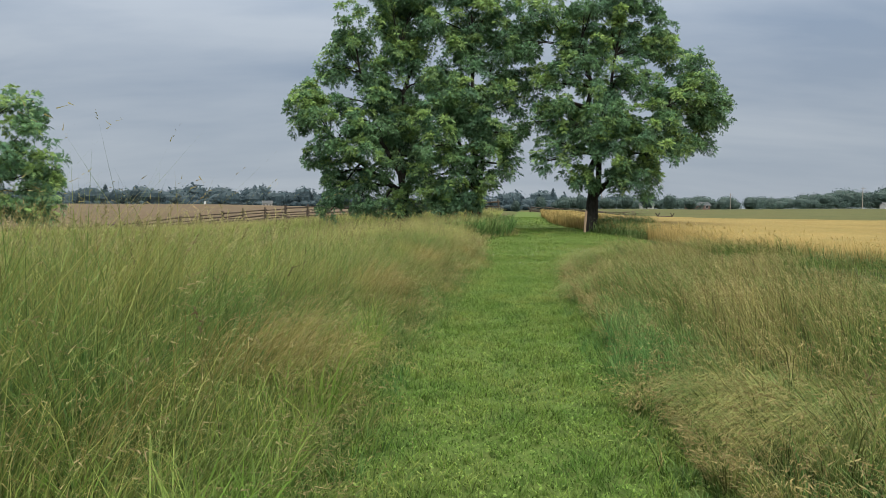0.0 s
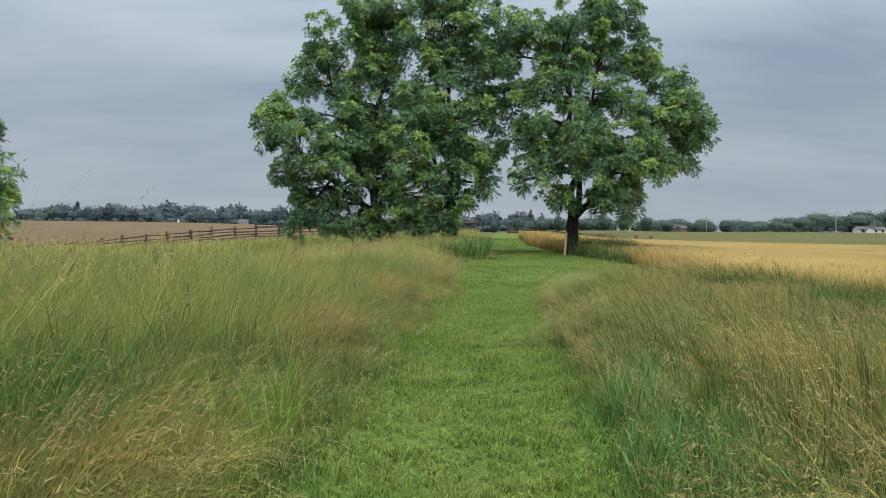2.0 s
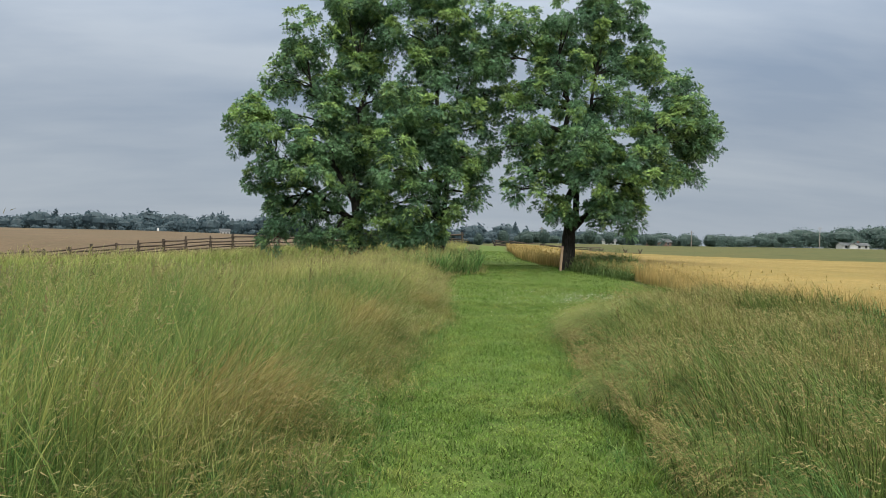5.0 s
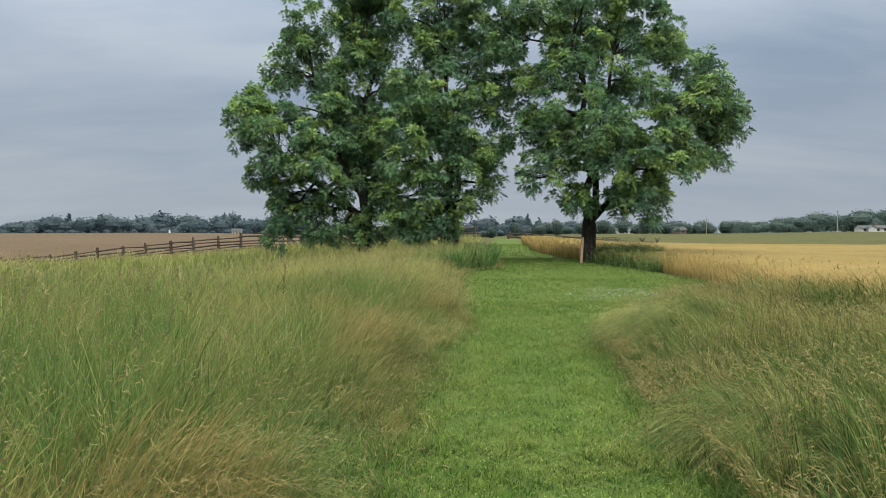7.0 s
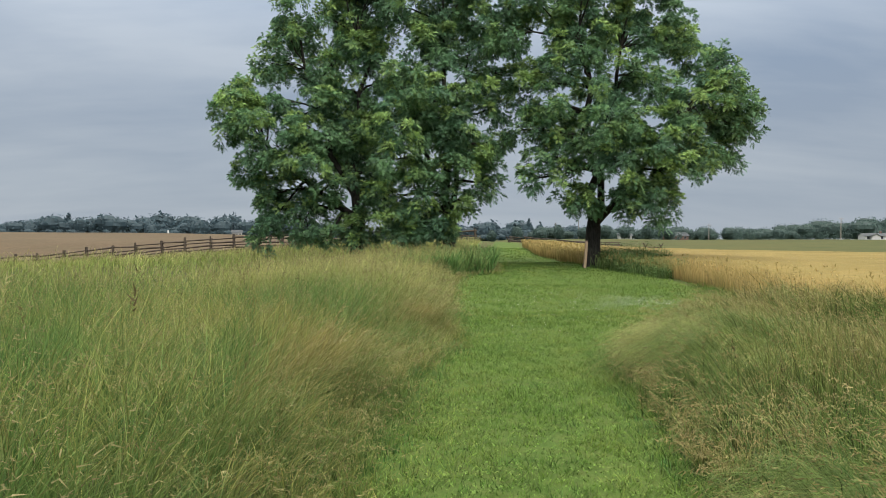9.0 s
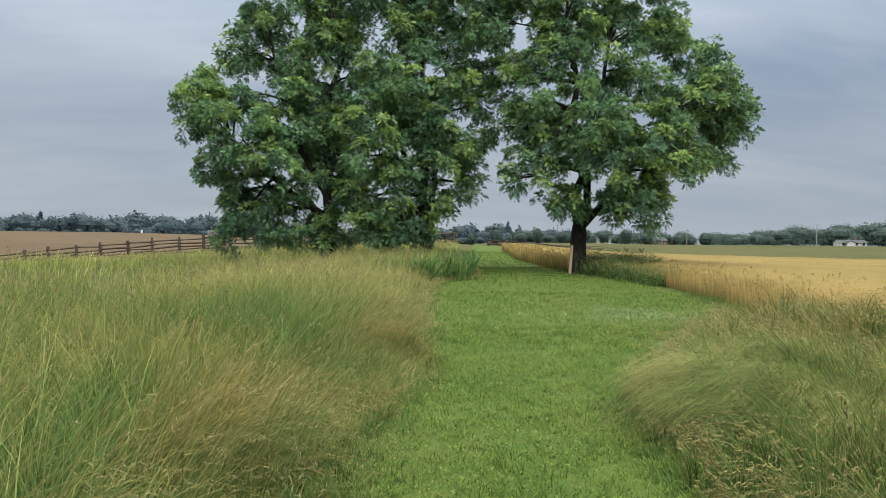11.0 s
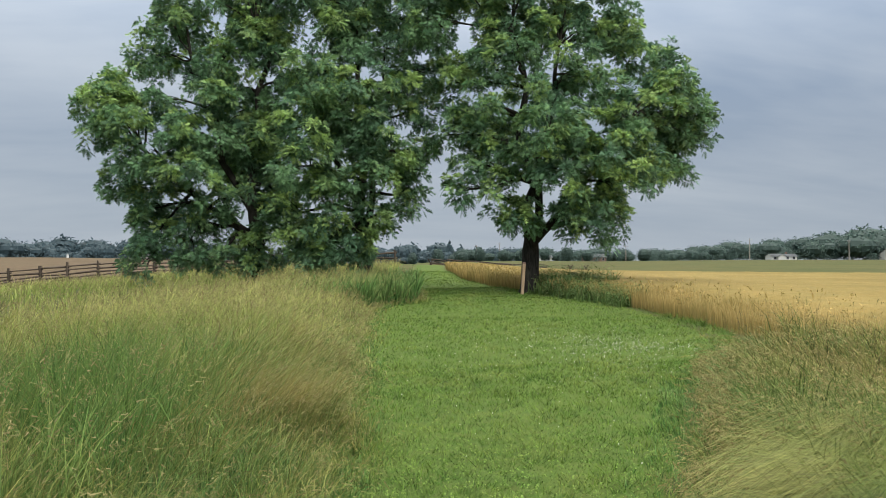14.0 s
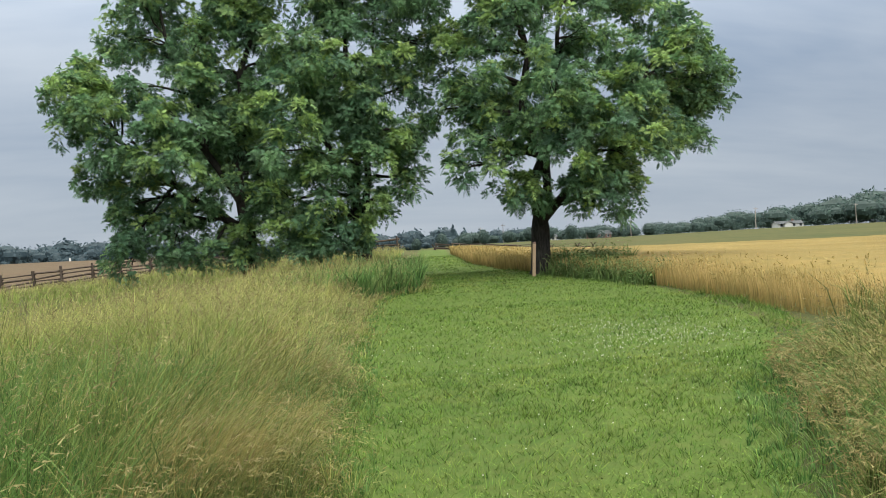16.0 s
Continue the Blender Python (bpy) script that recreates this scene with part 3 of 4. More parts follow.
RUSTY = [arch(1050, float(left_edge(y)) - back, y, 0.55, 0.85, tall) for y, back, tall in ((5.8, 0.65, 1.05), (11.4, 0.75, 1.15), (16.6, 0.65, 1.1), (22.2, 0.6, 1.05))]
RUSTY += [edge_droop(7500, 3.0, 14.0), edge_droop(7500, 14.0, 27.0)]
joined("rusty_grass", RUSTY, (RUST, SEEDS), "rusty brown grass drooping over beside the path", "grass")
joined("combed_grass", [combed(4200, 2.65, 5.0, 0.8, 0.9, 1.05, 0.3), combed(2800, 2.85, 10.4, 0.6, 0.8, 0.85, 0.2), combed(4500, 3.05, 13.1, 0.7, 0.9, 1.05, 0.1),
                        combed(9000, 4.25, 18.2, 0.95, 1.25, 1.5, 0.1), combed(5500, 4.9, 19.5, 0.9, 0.8, 1.6, 0.15), combed(3600, 5.9, 21.4, 1.0, 0.9, 1.2, 0.45)],
       (COMBED, SEEDS), "long pale green grass laid over in smooth arching mounds", "grass")


def dock(n):
    """Dark ripe dock and plantain stalks that stand out of the meadow."""
    y = rng.uniform(3, 40, n)
    x = np.where(rng.random(n) < 0.85, left_edge(y) - rng.uniform(0.4, 9, n), right_edge(y) + rng.uniform(0.6, 3, n))
    size = np.where(x > 1, 0.72, 1.0)
    ang = rng.uniform(0, 6.283, n)
    way = np.stack((np.cos(ang), np.sin(ang)), 1)
    pos = np.stack((x, y, land(x, y)), 1)
    return blades(pos, size * rng.uniform(0.95, 1.4, n), np.full(n, 0.005), way, rng.uniform(0.02, 0.2, n), rng.uniform(0, 0.05, n), 3, 1.0, 0.12, 0.006, flecks=9)


def oat(n):
    """Tall pale oat grass above the rest, near the start of the path."""
    y = np.where(rng.random(n) < 0.7, rng.uniform(5.5, 9, n), rng.uniform(9, 14, n))
    x = left_edge(y) - rng.uniform(1.4, 6.5, n)
    ang = rng.uniform(0, 6.283, n)
    way = np.stack((np.cos(ang), np.sin(ang)), 1)
    pos = np.stack((x, y, land(x, y)), 1)
    return blades(pos, rng.uniform(1.25, 1.55, n) + 0.1 * (1 - step(y, 7, 10)), np.full(n, 0.006), way, rng.uniform(0.05, 0.3, n), rng.uniform(0, 0.12, n), 3, 1.0, 0.09, 0.005, flecks=14)


joined("oat_grass", [oat(420)], (MEADOW, SEEDS), "tall pale oat grass stalks above the meadow", "grass")
joined("dock_stalks", [dock(260)], (DOCK, DOCK), "dark brown dock stalks standing out of the meadow", "weeds")


def weeds(n, pick, tall, seg=3):
    x, y = pick(n)
    dist = nearness(x, y)
    h = tall * rng.uniform(0.4, 1.2, len(x)) * (1 + 0.35 * waves(x, y, 0.8, 3)) * (1 - 0.5 * step(y, 48, 56))
    wide = np.maximum(0.009, 0.0014 * dist) * rng.uniform(0.7, 1.5, len(x))
    ang = rng.uniform(0, 2 * math.pi, len(x))
    way = np.stack((np.cos(ang), np.sin(ang)), 1)
    pos = np.stack((x, y, land(x, y) - 0.02), 1)
    return blades(pos, h, wide, way, rng.uniform(0.1, 0.6, len(x)), rng.uniform(0, 0.4, len(x)), seg)


def leafy(n, pick, tall, leaves=9):
    """Broad-leaved weeds: a stem with pairs of pointed leaves up its length. Shaped like blades()."""
    x, y = pick(n)
    n = len(x)
    h = tall * rng.uniform(0.45, 1.25, n) * (1 + 0.35 * waves(x, y, 0.8, 3)) * (1 - 0.5 * step(y, 48, 56)) * (0.6 + 0.4 * step(y, 27, 38))
    ang = rng.uniform(0, 6.283, n)
    tilt = np.stack((np.cos(ang), np.sin(ang), np.zeros(n)), 1) * (h * rng.uniform(0.0, 0.3, n))[:, None]
    root = np.stack((x, y, land(x, y) - 0.02), 1)
    up = np.stack((np.zeros(n), np.zeros(n), h), 1)
    u, pts, uv = rng.random(n), [], []
    for i in range(leaves):
        k = (0.18 + 0.82 * (i + rng.random(n)) / leaves)[:, None]
        o = root + up * k + tilt * k * k
        a = ang + i * 2.4 + rng.normal(0, 0.4, n)
        out = np.stack((np.cos(a), np.sin(a), rng.uniform(-0.35, 0.5, n)), 1)
        side = np.stack((-np.sin(a), np.cos(a), rng.normal(0, 0.3, n)), 1)
        long = (rng.uniform(0.07, 0.16, n) * (1.15 - 0.5 * k[:, 0]) * np.maximum(1, nearness(x, y) / 26))[:, None]
        drop = np.array((0, 0, -0.3)) * long
        pts += [o, o + out * long * 0.5 + side * long * 0.24, o + out * long + drop, o + out * long * 0.5 - side * long * 0.24]
        uv += [np.stack((u, rng.random(n)), 1)] * 4
    pts, uv = np.stack(pts, 1).reshape(-1, 3), np.stack(uv, 1).reshape(-1, 2)
    q = np.arange(n * leaves)[:, None] * 4
    tri = np.concatenate((q + np.array((0, 1, 3)), q + np.array((1, 2, 3))))
    return pts, tri, uv, np.zeros(len(tri), int)


def along_wheat(n):
    y = np.where(rng.random(n) < 0.6, 46.5 - 7.5 * rng.random(n) ** 1.2, rng.uniform(12, 25, n))
    return wheat_edge(y) + rng.normal(0.1, 0.35, n), y


def round_walnut(n):
    a, r = rng.uniform(0, 6.283, n), rng.random(n) ** 0.5
    return 11.3 + 1.9 * r * np.cos(a), 47.3 + 1.6 * r * np.sin(a)


def green_clump(n):
    a, r = rng.uniform(0, 6.283, n), rng.random(n) ** 0.6
    second = rng.random(n) < 0.4
    return np.where(second, 2.05, 2.35) + 0.5 * r * np.cos(a), np.where(second, 6.9, 8.4) + 0.85 * r * np.sin(a)


def near_start(n):
    y = rng.uniform(2.4, 8, n)
    return left_edge(y) - 0.05 - 2.0 * rng.random(n) ** 1.5, y


def at_bend(n):
    y = 38.2 + 23 * rng.random(n) ** 1.6
    return left_edge(y) - rng.random(n) ** 1.3 * 2.6, y


joined("weeds", [weeds(4200, along_wheat, 0.62), leafy(1700, along_wheat, 0.66), weeds(1500, round_walnut, 0.9), leafy(1100, round_walnut, 1.0)],
       (WEEDS, SEEDS), "dark green leafy weeds along the wheat and under the trees", "weeds")


joined("lush_grass", [weeds(3600, green_clump, 0.46)], (FRINGE, SEEDS), "lush blue-green grass clump at the path's edge", "grass")
joined("broad_grass", [weeds(4500, near_start, 0.62)], (LUSH, SEEDS), "broad bright green blades at the foot of the meadow", "grass")
joined("roadside_weeds", [weeds(9000, at_bend, 1.05), leafy(1100, at_bend, 0.95)], (FRINGE, SEEDS), "blue-green tall weeds where the path bends under the trees", "weeds")


# ---- wheat ----
def wheat(n, pick, seg=2, heads=0.05):
    x, y = pick(n)
    dist = nearness(x, y)
    tall = rng.uniform(0.58, 0.76, len(x)) * (1 + 0.05 * waves(x, y, 2.0))
    wide = np.maximum(0.009, 0.0012 * dist) * rng.uniform(0.7, 1.4, len(x))
    ang = rng.normal(2.6, 0.9, len(x))
    way = np.stack((np.cos(ang), np.sin(ang)), 1)
    pos = np.stack((x, y, land(x, y) - 0.02), 1)
    return blades(pos, tall, wide, way, rng.uniform(0.05, 0.22, len(x)), rng.uniform(0, 0.12, len(x)), seg, heads, 0.10, 0.007, flecks=4)


def wheat_margin(n):
    y = rng.uniform(-6, 92, n)
    return wheat_edge(y) - 0.15 + 5.2 * rng.random(n) ** 1.6, y


def wheat_inside(n):
    y = rng.uniform(0, 80, n)
    return wheat_edge(y) + 2.0 + 45.0 * rng.random(n) ** 1.4, y


joined("wheat", [wheat(40000, wheat_margin), wheat(45000, wheat_inside, 1, 0.0)], (WHEAT, WHEAT), "ripe golden wheat standing in the field", "wheat")


def canopy_height(x, y):
    return land(x, y) + 0.2 + 0.43 * step(x - wheat_edge(y), 0.6, 2.6) + 0.03 * waves(x, y, 1.2, 3) + 0.015 * waves(x, y, 0.4)


cx, cy = spread(9, 330, 9, 40, 0.7, 1.1), spread(-90, 120, -30, 120, 0.8)
co, tris, slot = sheet(cx, cy, canopy_height, lambda x, y: np.zeros(len(x), int))
rim = wheat_edge(co[:, 1]) + 0.7
near_rim = (co[:, 0] < rim) & (co[:, 0] > rim - 0.75)
co[near_rim, 0] = rim[near_rim]
co[:, 2] = canopy_height(co[:, 0], co[:, 1])
mid = co[tris].mean(1)
keep = (mid[:, 0] > wheat_edge(mid[:, 1]) + 0.72) & (mid[:, 1] < wheat_end(mid[:, 0]))
tagged(triangles("wheat_canopy", co, tris[keep], None, (WHEAT_TOP,)), "close-packed ears of ripe golden wheat across the field", "wheat", kind="stuff")


# ---- trees ----
def tube(points, radii, sides=8, wobble=0.0):
    """A tapered limb along a line of points."""
    p = np.asarray(points, float)
    t = np.gradient(p, axis=0)
    t /= np.maximum(np.linalg.norm(t, axis=1)[:, None], 1e-6)
    ref = np.array((0.31, 0.95, 0.1))
    a = np.cross(t, ref)
    a /= np.maximum(np.linalg.norm(a, axis=1)[:, None], 1e-6)
    b = np.cross(t, a)
    ang = np.linspace(0, 2 * math.pi, sides, endpoint=False)
    r = np.asarray(radii)[:, None] * (1 + wobble * rng.uniform(-1, 1, (len(p), sides)))
    ring = p[:, None] + r[..., None] * (np.cos(ang)[None, :, None] * a[:, None] + np.sin(ang)[None, :, None] * b[:, None])
    co = ring.reshape(-1, 3)
    tri = []
    for i in range(len(p) - 1):
        for j in range(sides):
            q, w = i * sides + j, i * sides + (j + 1) % sides
            tri += [(q, w, w + sides), (q, w + sides, q + sides)]
    return co, np.array(tri)


def bend(a, b, sag, n=6):
    """A gently curved limb from a to b."""
    a, b = np.asarray(a, float), np.asarray(b, float)
    k = np.linspace(0, 1, n)[:, None]
    line = a + (b - a) * k
    line[:, 2] += (sag * np.sin(k * math.pi))[:, 0]
    jig = rng.normal(0, 0.022, (n, 3)) * np.linalg.norm(b - a)
    jig[0] = jig[-1] = 0
    return line + jig


def fronds(o, axis, size, u, count=5):
    """Feathered leaves at the twig ends: fronds that arch out round an axis, each with pairs of leaflets and one at its tip."""
    n = len(o)
    a = np.cross(axis, np.array((0.3, 0.9, 0.2)))
    a /= np.maximum(np.linalg.norm(a, axis=1)[:, None], 1e-6)
    b = np.cross(axis, a)
    start = rng.uniform(0, 6.283, n)
    down = np.array((0, 0, -1.0))
    pts, uv = [], []
    for i in range(count):
        ang = start + i * 6.283 / count + rng.normal(0, 0.3, n)
        out = (a * np.cos(ang)[:, None] + b * np.sin(ang)[:, None]) * 0.9 + axis * rng.uniform(0.1, 0.9, (n, 1))
        out /= np.linalg.norm(out, axis=1)[:, None]
        side = np.cross(out, axis)
        side /= np.maximum(np.linalg.norm(side, axis=1)[:, None], 1e-6)
        long = (size * rng.uniform(0.7, 1.25, n))[:, None]
        hang = rng.uniform(0.05, 0.35, (n, 1))
        tone = np.stack((u, rng.random(n)), 1)
        for k in (0.36, 0.64, 0.9):
            p = o + out * long * k + down * long * hang * k * k
            l = long * (0.48 - 0.2 * abs(k - 0.5))
            for s in (-1, 1):
                pts += [p - out * l * 0.26, p + out * l * 0.34, p + (side * s * 0.74 + out * 0.62 + down * 0.15) * l]
        p = o + out * long * 0.9 + down * long * hang * 0.81
        pts += [p - side * long * 0.09, p + side * long * 0.09, p + (out * 0.36 + down * 0.18) * long]
        uv += [tone] * 21
    pts = np.stack(pts, 1).reshape(-1, 3)
    uv = np.stack(uv, 1).reshape(-1, 2)
    return pts, np.arange(len(pts)).reshape(-1, 3), uv


def walnut(name, base, fork, trunk_r, boughs, label, per_bough=250, back=0.6, leaf=0.25, lead=None, seed=1):
    """A broad walnut: trunk, limbs to each bough, and feathered leaves in tufts. Boughs: x, y, z from the base and radius."""
    global rng
    rng = np.random.default_rng(seed)
    base = np.array((base[0], base[1], float(land(base[0], base[1])) - 0.1))
    tree = empty(name, *base)
    boughs = [(x * (1 - 0.05 * float(step(abs(x), 4.5, 7.0))), y, z, r) for x, y, z, r in boughs]
    all_boughs = list(boughs)
    spots = np.array(boughs)
    for i, (x, y, z, r) in enumerate(boughs):
        if rng.random() < back and z > 4.6:
            all_boughs.append((x * rng.uniform(0.6, 0.95) + rng.normal(0, 0.4), 1.4 - y * rng.uniform(0.8, 1.3), z + rng.normal(0, 0.5), r * rng.uniform(0.85, 1.05)))
        # leafy fill towards a neighbour
        gap = np.linalg.norm(spots[:, :3] - spots[i, :3], axis=1)
        j = np.argsort(gap)[rng.integers(1, 4)]
        if gap[j] < 4.2 and rng.random() < (0.6 if z < 9.5 else 0.2):
            m = (spots[i] + spots[j]) / 2
            all_boughs.append((m[0], m[1] + rng.uniform(0.2, 1.2), m[2], m[3] * 0.8))
    fork = np.array(fork, float)
    top = max(b[2] for b in boughs)
    foot = np.array([(0, 0, 0), fork * np.array((0.15, 0.15, 0.12)), fork * 0.5, fork * 0.85, fork * 1.04])
    co, tri = tube(foot, trunk_r * np.array((1.45, 1.08, 0.95, 0.95, 0.75)), 14, 0.05)
    triangles("trunk", co, tri, None, (BARK,), None, tree)
    leaders = lead or [(-0.9, 0.2, top * 0.85), (0.9, -0.3, top * 0.8), (2.2, 0.3, top * 0.6)]
    spine, limbs = [], [[] for _ in leaders]
    for i, l in enumerate(leaders):
        line = bend(fork * 0.93, l, -0.15, 9)
        radii = np.linspace(trunk_r * (0.66 if i == 0 else 0.52), 0.05, 9)
        limbs[i].append(tube(line, radii, 9, 0.04))
        spine += [(line[j], radii[j], i) for j in range(1, 8)]
    for x, y, z, r in all_boughs:
        goal = np.array((x, y, z))
        best = min(spine, key=lambda s: np.linalg.norm((s[0] - goal)) + (3.0 if s[0][2] > z + 0.3 else 0.0))
        line = bend(best[0], goal, 0.2, 6)
        limbs[best[2]].append(tube(line, np.linspace(min(best[1] * 0.7, 0.12), 0.02, 6), 5))
        for j in range(4):
            tipp = goal + rng.normal(0, 0.28, 3) * r
            limbs[best[2]].append(tube(bend(line[3 + j % 2], tipp, 0.1, 4), np.linspace(0.03, 0.008, 4), 3))
    for group in limbs:
        pts, tris_all, n0 = [], [], 0
        for c, t in group:
            pts.append(c), tris_all.append(t + n0)
            n0 += len(c)
        triangles("limb", np.concatenate(pts), np.concatenate(tris_all), None, (BARK,), None, tree)
    # leaves in tufts on the skin of every bough
    os_, ds_, us_ = [], [], []
    for x, y, z, r in all_boughs:
        c = np.array((x, y, z))
        tufts = max(7, int(11 * r) + 2)
        v = rng.normal(0, 1, (tufts, 3))
        v /= np.linalg.norm(v, axis=1)[:, None]
        cent = c + v * r * (rng.uniform(0.35, 0.85, (tufts, 1)) + np.where(rng.random((tufts, 1)) < 0.22, 0.35, 0.0)) * np.array((1, 1, 0.85))
        n = int(0.62 * per_bough * (r / 1.4) ** 1.9 * (1.0 if z < 9.5 else 0.8))
        which = rng.integers(0, tufts, n)
        # each tuft is a small dome, open below
        q = rng.normal(0, 1, (n, 3)) + v[which] * 0.8 + np.array((0, 0, 0.5))
        q /= np.linalg.norm(q, axis=1)[:, None]
        wide = rng.uniform(0.26, 0.48, tufts)[which]
        o = cent[which] + q * (wide * rng.uniform(0.55, 1.0, n))[:, None] * np.array((1.15, 1.15, 0.8))
        d = q * 0.9 + np.array((0, 0, 0.35)) + rng.normal(0, 0.25, (n, 3))
        os_.append(o), ds_.append(d / np.linalg.norm(d, axis=1)[:, None])
        # random tone plus painted daylight: tufts facing up and sunward turn lighter green
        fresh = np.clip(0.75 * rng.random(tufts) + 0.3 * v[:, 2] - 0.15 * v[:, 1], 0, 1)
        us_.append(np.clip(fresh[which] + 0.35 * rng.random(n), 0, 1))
    o, d, u = np.concatenate(os_), np.concatenate(ds_), np.concatenate(us_)
    ok = o[:, 2] > 0.35
    o, d, u = o[ok], d[ok], u[ok]
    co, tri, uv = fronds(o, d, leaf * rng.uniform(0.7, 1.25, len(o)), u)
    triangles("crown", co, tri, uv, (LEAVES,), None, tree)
    return tagged(tree, label, "tree", group="walnut trees in the field")

RIGHT_BOUGHS = [(7.3, 0, 7.3, 1.28), (6.5, -0.5, 9.1, 1.14), (5.6, 1, 10.9, 1.46), (7.4, 0.5, 5.7, 0.91), (4.6, -1.5, 7.9, 1.72), (5.1, -1, 5.7, 1.25),
                (3.7, 0.5, 12.0, 1.83), (2.5, -2.5, 6.2, 1.67), (2.9, -2, 4.6, 1.45), (3.1, -1.5, 3.0, 1.03), (1.4, -2, 3.0, 0.92), (0.1, -3, 7.0, 1.52),
                (0.5, -2.5, 5.2, 1.19), (1.1, -1, 9.1, 1.75), (1.1, 0, 12.2, 2.06), (-1.0, -1, 10.3, 1.75), (-1.3, 1, 12.4, 1.85), (-2.4, -1.5, 7.9, 1.2),
                (-3.2, 0.5, 9.3, 1.3), (-1.4, -1, 6.0, 1.25), (-2.6, -1, 5.5, 1.0), (-3.4, -1.5, 4.3, 0.75), (-0.9, -1, 3.4, 0.9), (0.2, 0, 14.8, 2.31), (2.7, 1, 15.1, 1.85)]
MIDDLE_BOUGHS = [(-2.2, -2.5, 8.9, 1.51), (-2.4, -3, 6.8, 1.44), (-2.6, -3, 5.3, 1.19), (-0.5, -2, 8.3, 1.53), (1.1, -1.5, 8.7, 1.17), (0.1, -2, 6.8, 1.53),
                 (1.6, -1, 5.7, 1.11), (2.0, -1, 4.2, 0.79), (0.1, -2, 4.8, 1.48), (-1.4, -2.5, 4.2, 1.26), (0.6, -1.5, 3.3, 1.0), (-1.3, -2, 2.5, 1.28),
                 (-2.6, -1.5, 2.0, 1.09), (-0.3, -1.5, 1.8, 0.83), (-3.4, -1, 3.5, 1.11), (1.1, 0, 11.2, 1.62), (-1.0, 0, 11.6, 1.9), (2.2, 0.5, 12.5, 1.65),
                 (0.0, 0, 13.5, 2.17), (-2.1, 0.5, 13.6, 1.92), (1.3, 0, 15.0, 1.9), (-1.1, 0, 15.9, 2.17)]
LEFT_BOUGHS = [(-6.8, -0.5, 8.2, 1.37), (-7.2, 0, 7.0, 0.89), (-5.2, -1.5, 7.5, 1.47), (-6.0, 0.5, 9.5, 1.19), (-4.6, 1, 11.0, 1.2), (-3.9, 0, 12.4, 1.53),
               (-5.5, -1, 5.0, 1.05), (-3.9, -2, 6.2, 1.58), (-2.4, -2, 7.0, 1.58), (-2.5, -2.5, 5.2, 1.3), (-4.3, -1, 3.8, 1.22), (-4.2, -1, 2.4, 1.15),
               (-2.6, -1.5, 2.0, 1.2), (-4.6, -1, 1.4, 0.76), (1.1, 1, 9.9, 1.72), (-0.1, 1, 12.4, 1.72), (-0.4, 0, 6.9, 1.53), (-1.6, 0, 3.0, 0.95),
               (0.3, -0.5, 2.4, 1.1), (-2.4, 0, 13.6, 1.67), (-1.1, 0, 15.5, 1.95), (0.4, 1, 14.6, 2.15)]
RIGHT_FILL = [(7.3, -0.2, 9.4, 0.9), (8.1, 0.0, 8.1, 0.8), (6.9, 0.2, 10.4, 0.75), (-3.6, -0.2, 6.9, 0.55), (-0.7, -1.2, 3.1, 0.65), (0.9, -2.4, 4.2, 0.8), (-1.7, -1.6, 4.6, 0.7), (8.0, 0.1, 7.2, 0.95), (7.5, -0.4, 8.4, 0.9), (-4.6, 0, 11.5, 1.5), (-3.6, 0.3, 13.6, 1.8), (3.0, 0.5, 9.6, 1.5)]
MIDDLE_FILL = [(2.5, -0.3, 8.0, 0.8), (2.3, -0.8, 6.3, 0.85), (2.0, -0.8, 5.2, 0.9), (2.9, 0, 10.0, 1.3), (-1.9, -2, 1.6, 0.9), (-1.6, 0.5, 9.9, 1.4)]
LEFT_FILL = [(0.8, 0.0, 11.0, 1.2), (-0.4, -0.6, 11.5, 0.9), (-3.9, -0.8, 8.5, 0.7), (-1.8, -1.4, 8.6, 1.1), (-1.1, -1.4, 10.4, 1.1), (-3.0, -1.2, 4.0, 1.0), (-1.0, -1.5, 4.2, 1.1), (-3.2, 0.6, 10.0, 0.7), (-1.6, 0.8, 9.3, 0.9), (-2.0, 1, 10.5, 1.0), (-1.1, 0.5, 8.0, 1.2), (-0.9, 0.8, 5.5, 1.2), (1.0, 0.5, 4.7, 1.4), (-1.3, -1, 1.7, 1.0), (0.3, -1.2, 1.5, 1.0), (0.9, 0.5, 7.4, 1.4)]
LONE_BOUGHS = [(0, 0, 12.0, 2.2), (3.2, -0.5, 10.8, 1.8), (4.6, -1, 8.8, 1.6), (5.6, 0, 6.2, 1.5), (5.6, -1, 4.2, 1.5), (5.3, -0.5, 2.4, 1.2), (3.0, -2.5, 6.2, 1.9),
               (3.2, -2, 3.2, 1.6), (0.5, -3, 8.0, 2.1), (0.2, -3, 4.6, 2.1), (-2.5, -1, 9.4, 2.1), (-4.0, 0, 6.5, 2.1), (-3, -2, 3.4, 1.9), (1.5, 1, 7.0, 2.2), (0.5, -2, 2.4, 1.8)]
walnut("walnut_tree", (9.3, 47.2), (0.05, 0.0, 2.3), 0.40, RIGHT_BOUGHS + RIGHT_FILL, "spreading walnut tree with dark forked trunk beside the wheat", 450, 0.45,
       lead=[(-0.6, 0.2, 13.5), (1.6, -0.2, 12.5), (4.6, -0.6, 8.0)], seed=21)
walnut("walnut_tree", (2.1, 49.0), (0.2, 0.0, 2.4), 0.36, MIDDLE_BOUGHS + MIDDLE_FILL, "dense leafy walnut tree with branches down to the grass", 450, 0.45,
       lead=[(-0.3, 0.2, 14.0), (1.0, -0.2, 11.0), (-2.2, -1.0, 8.0)], seed=22)
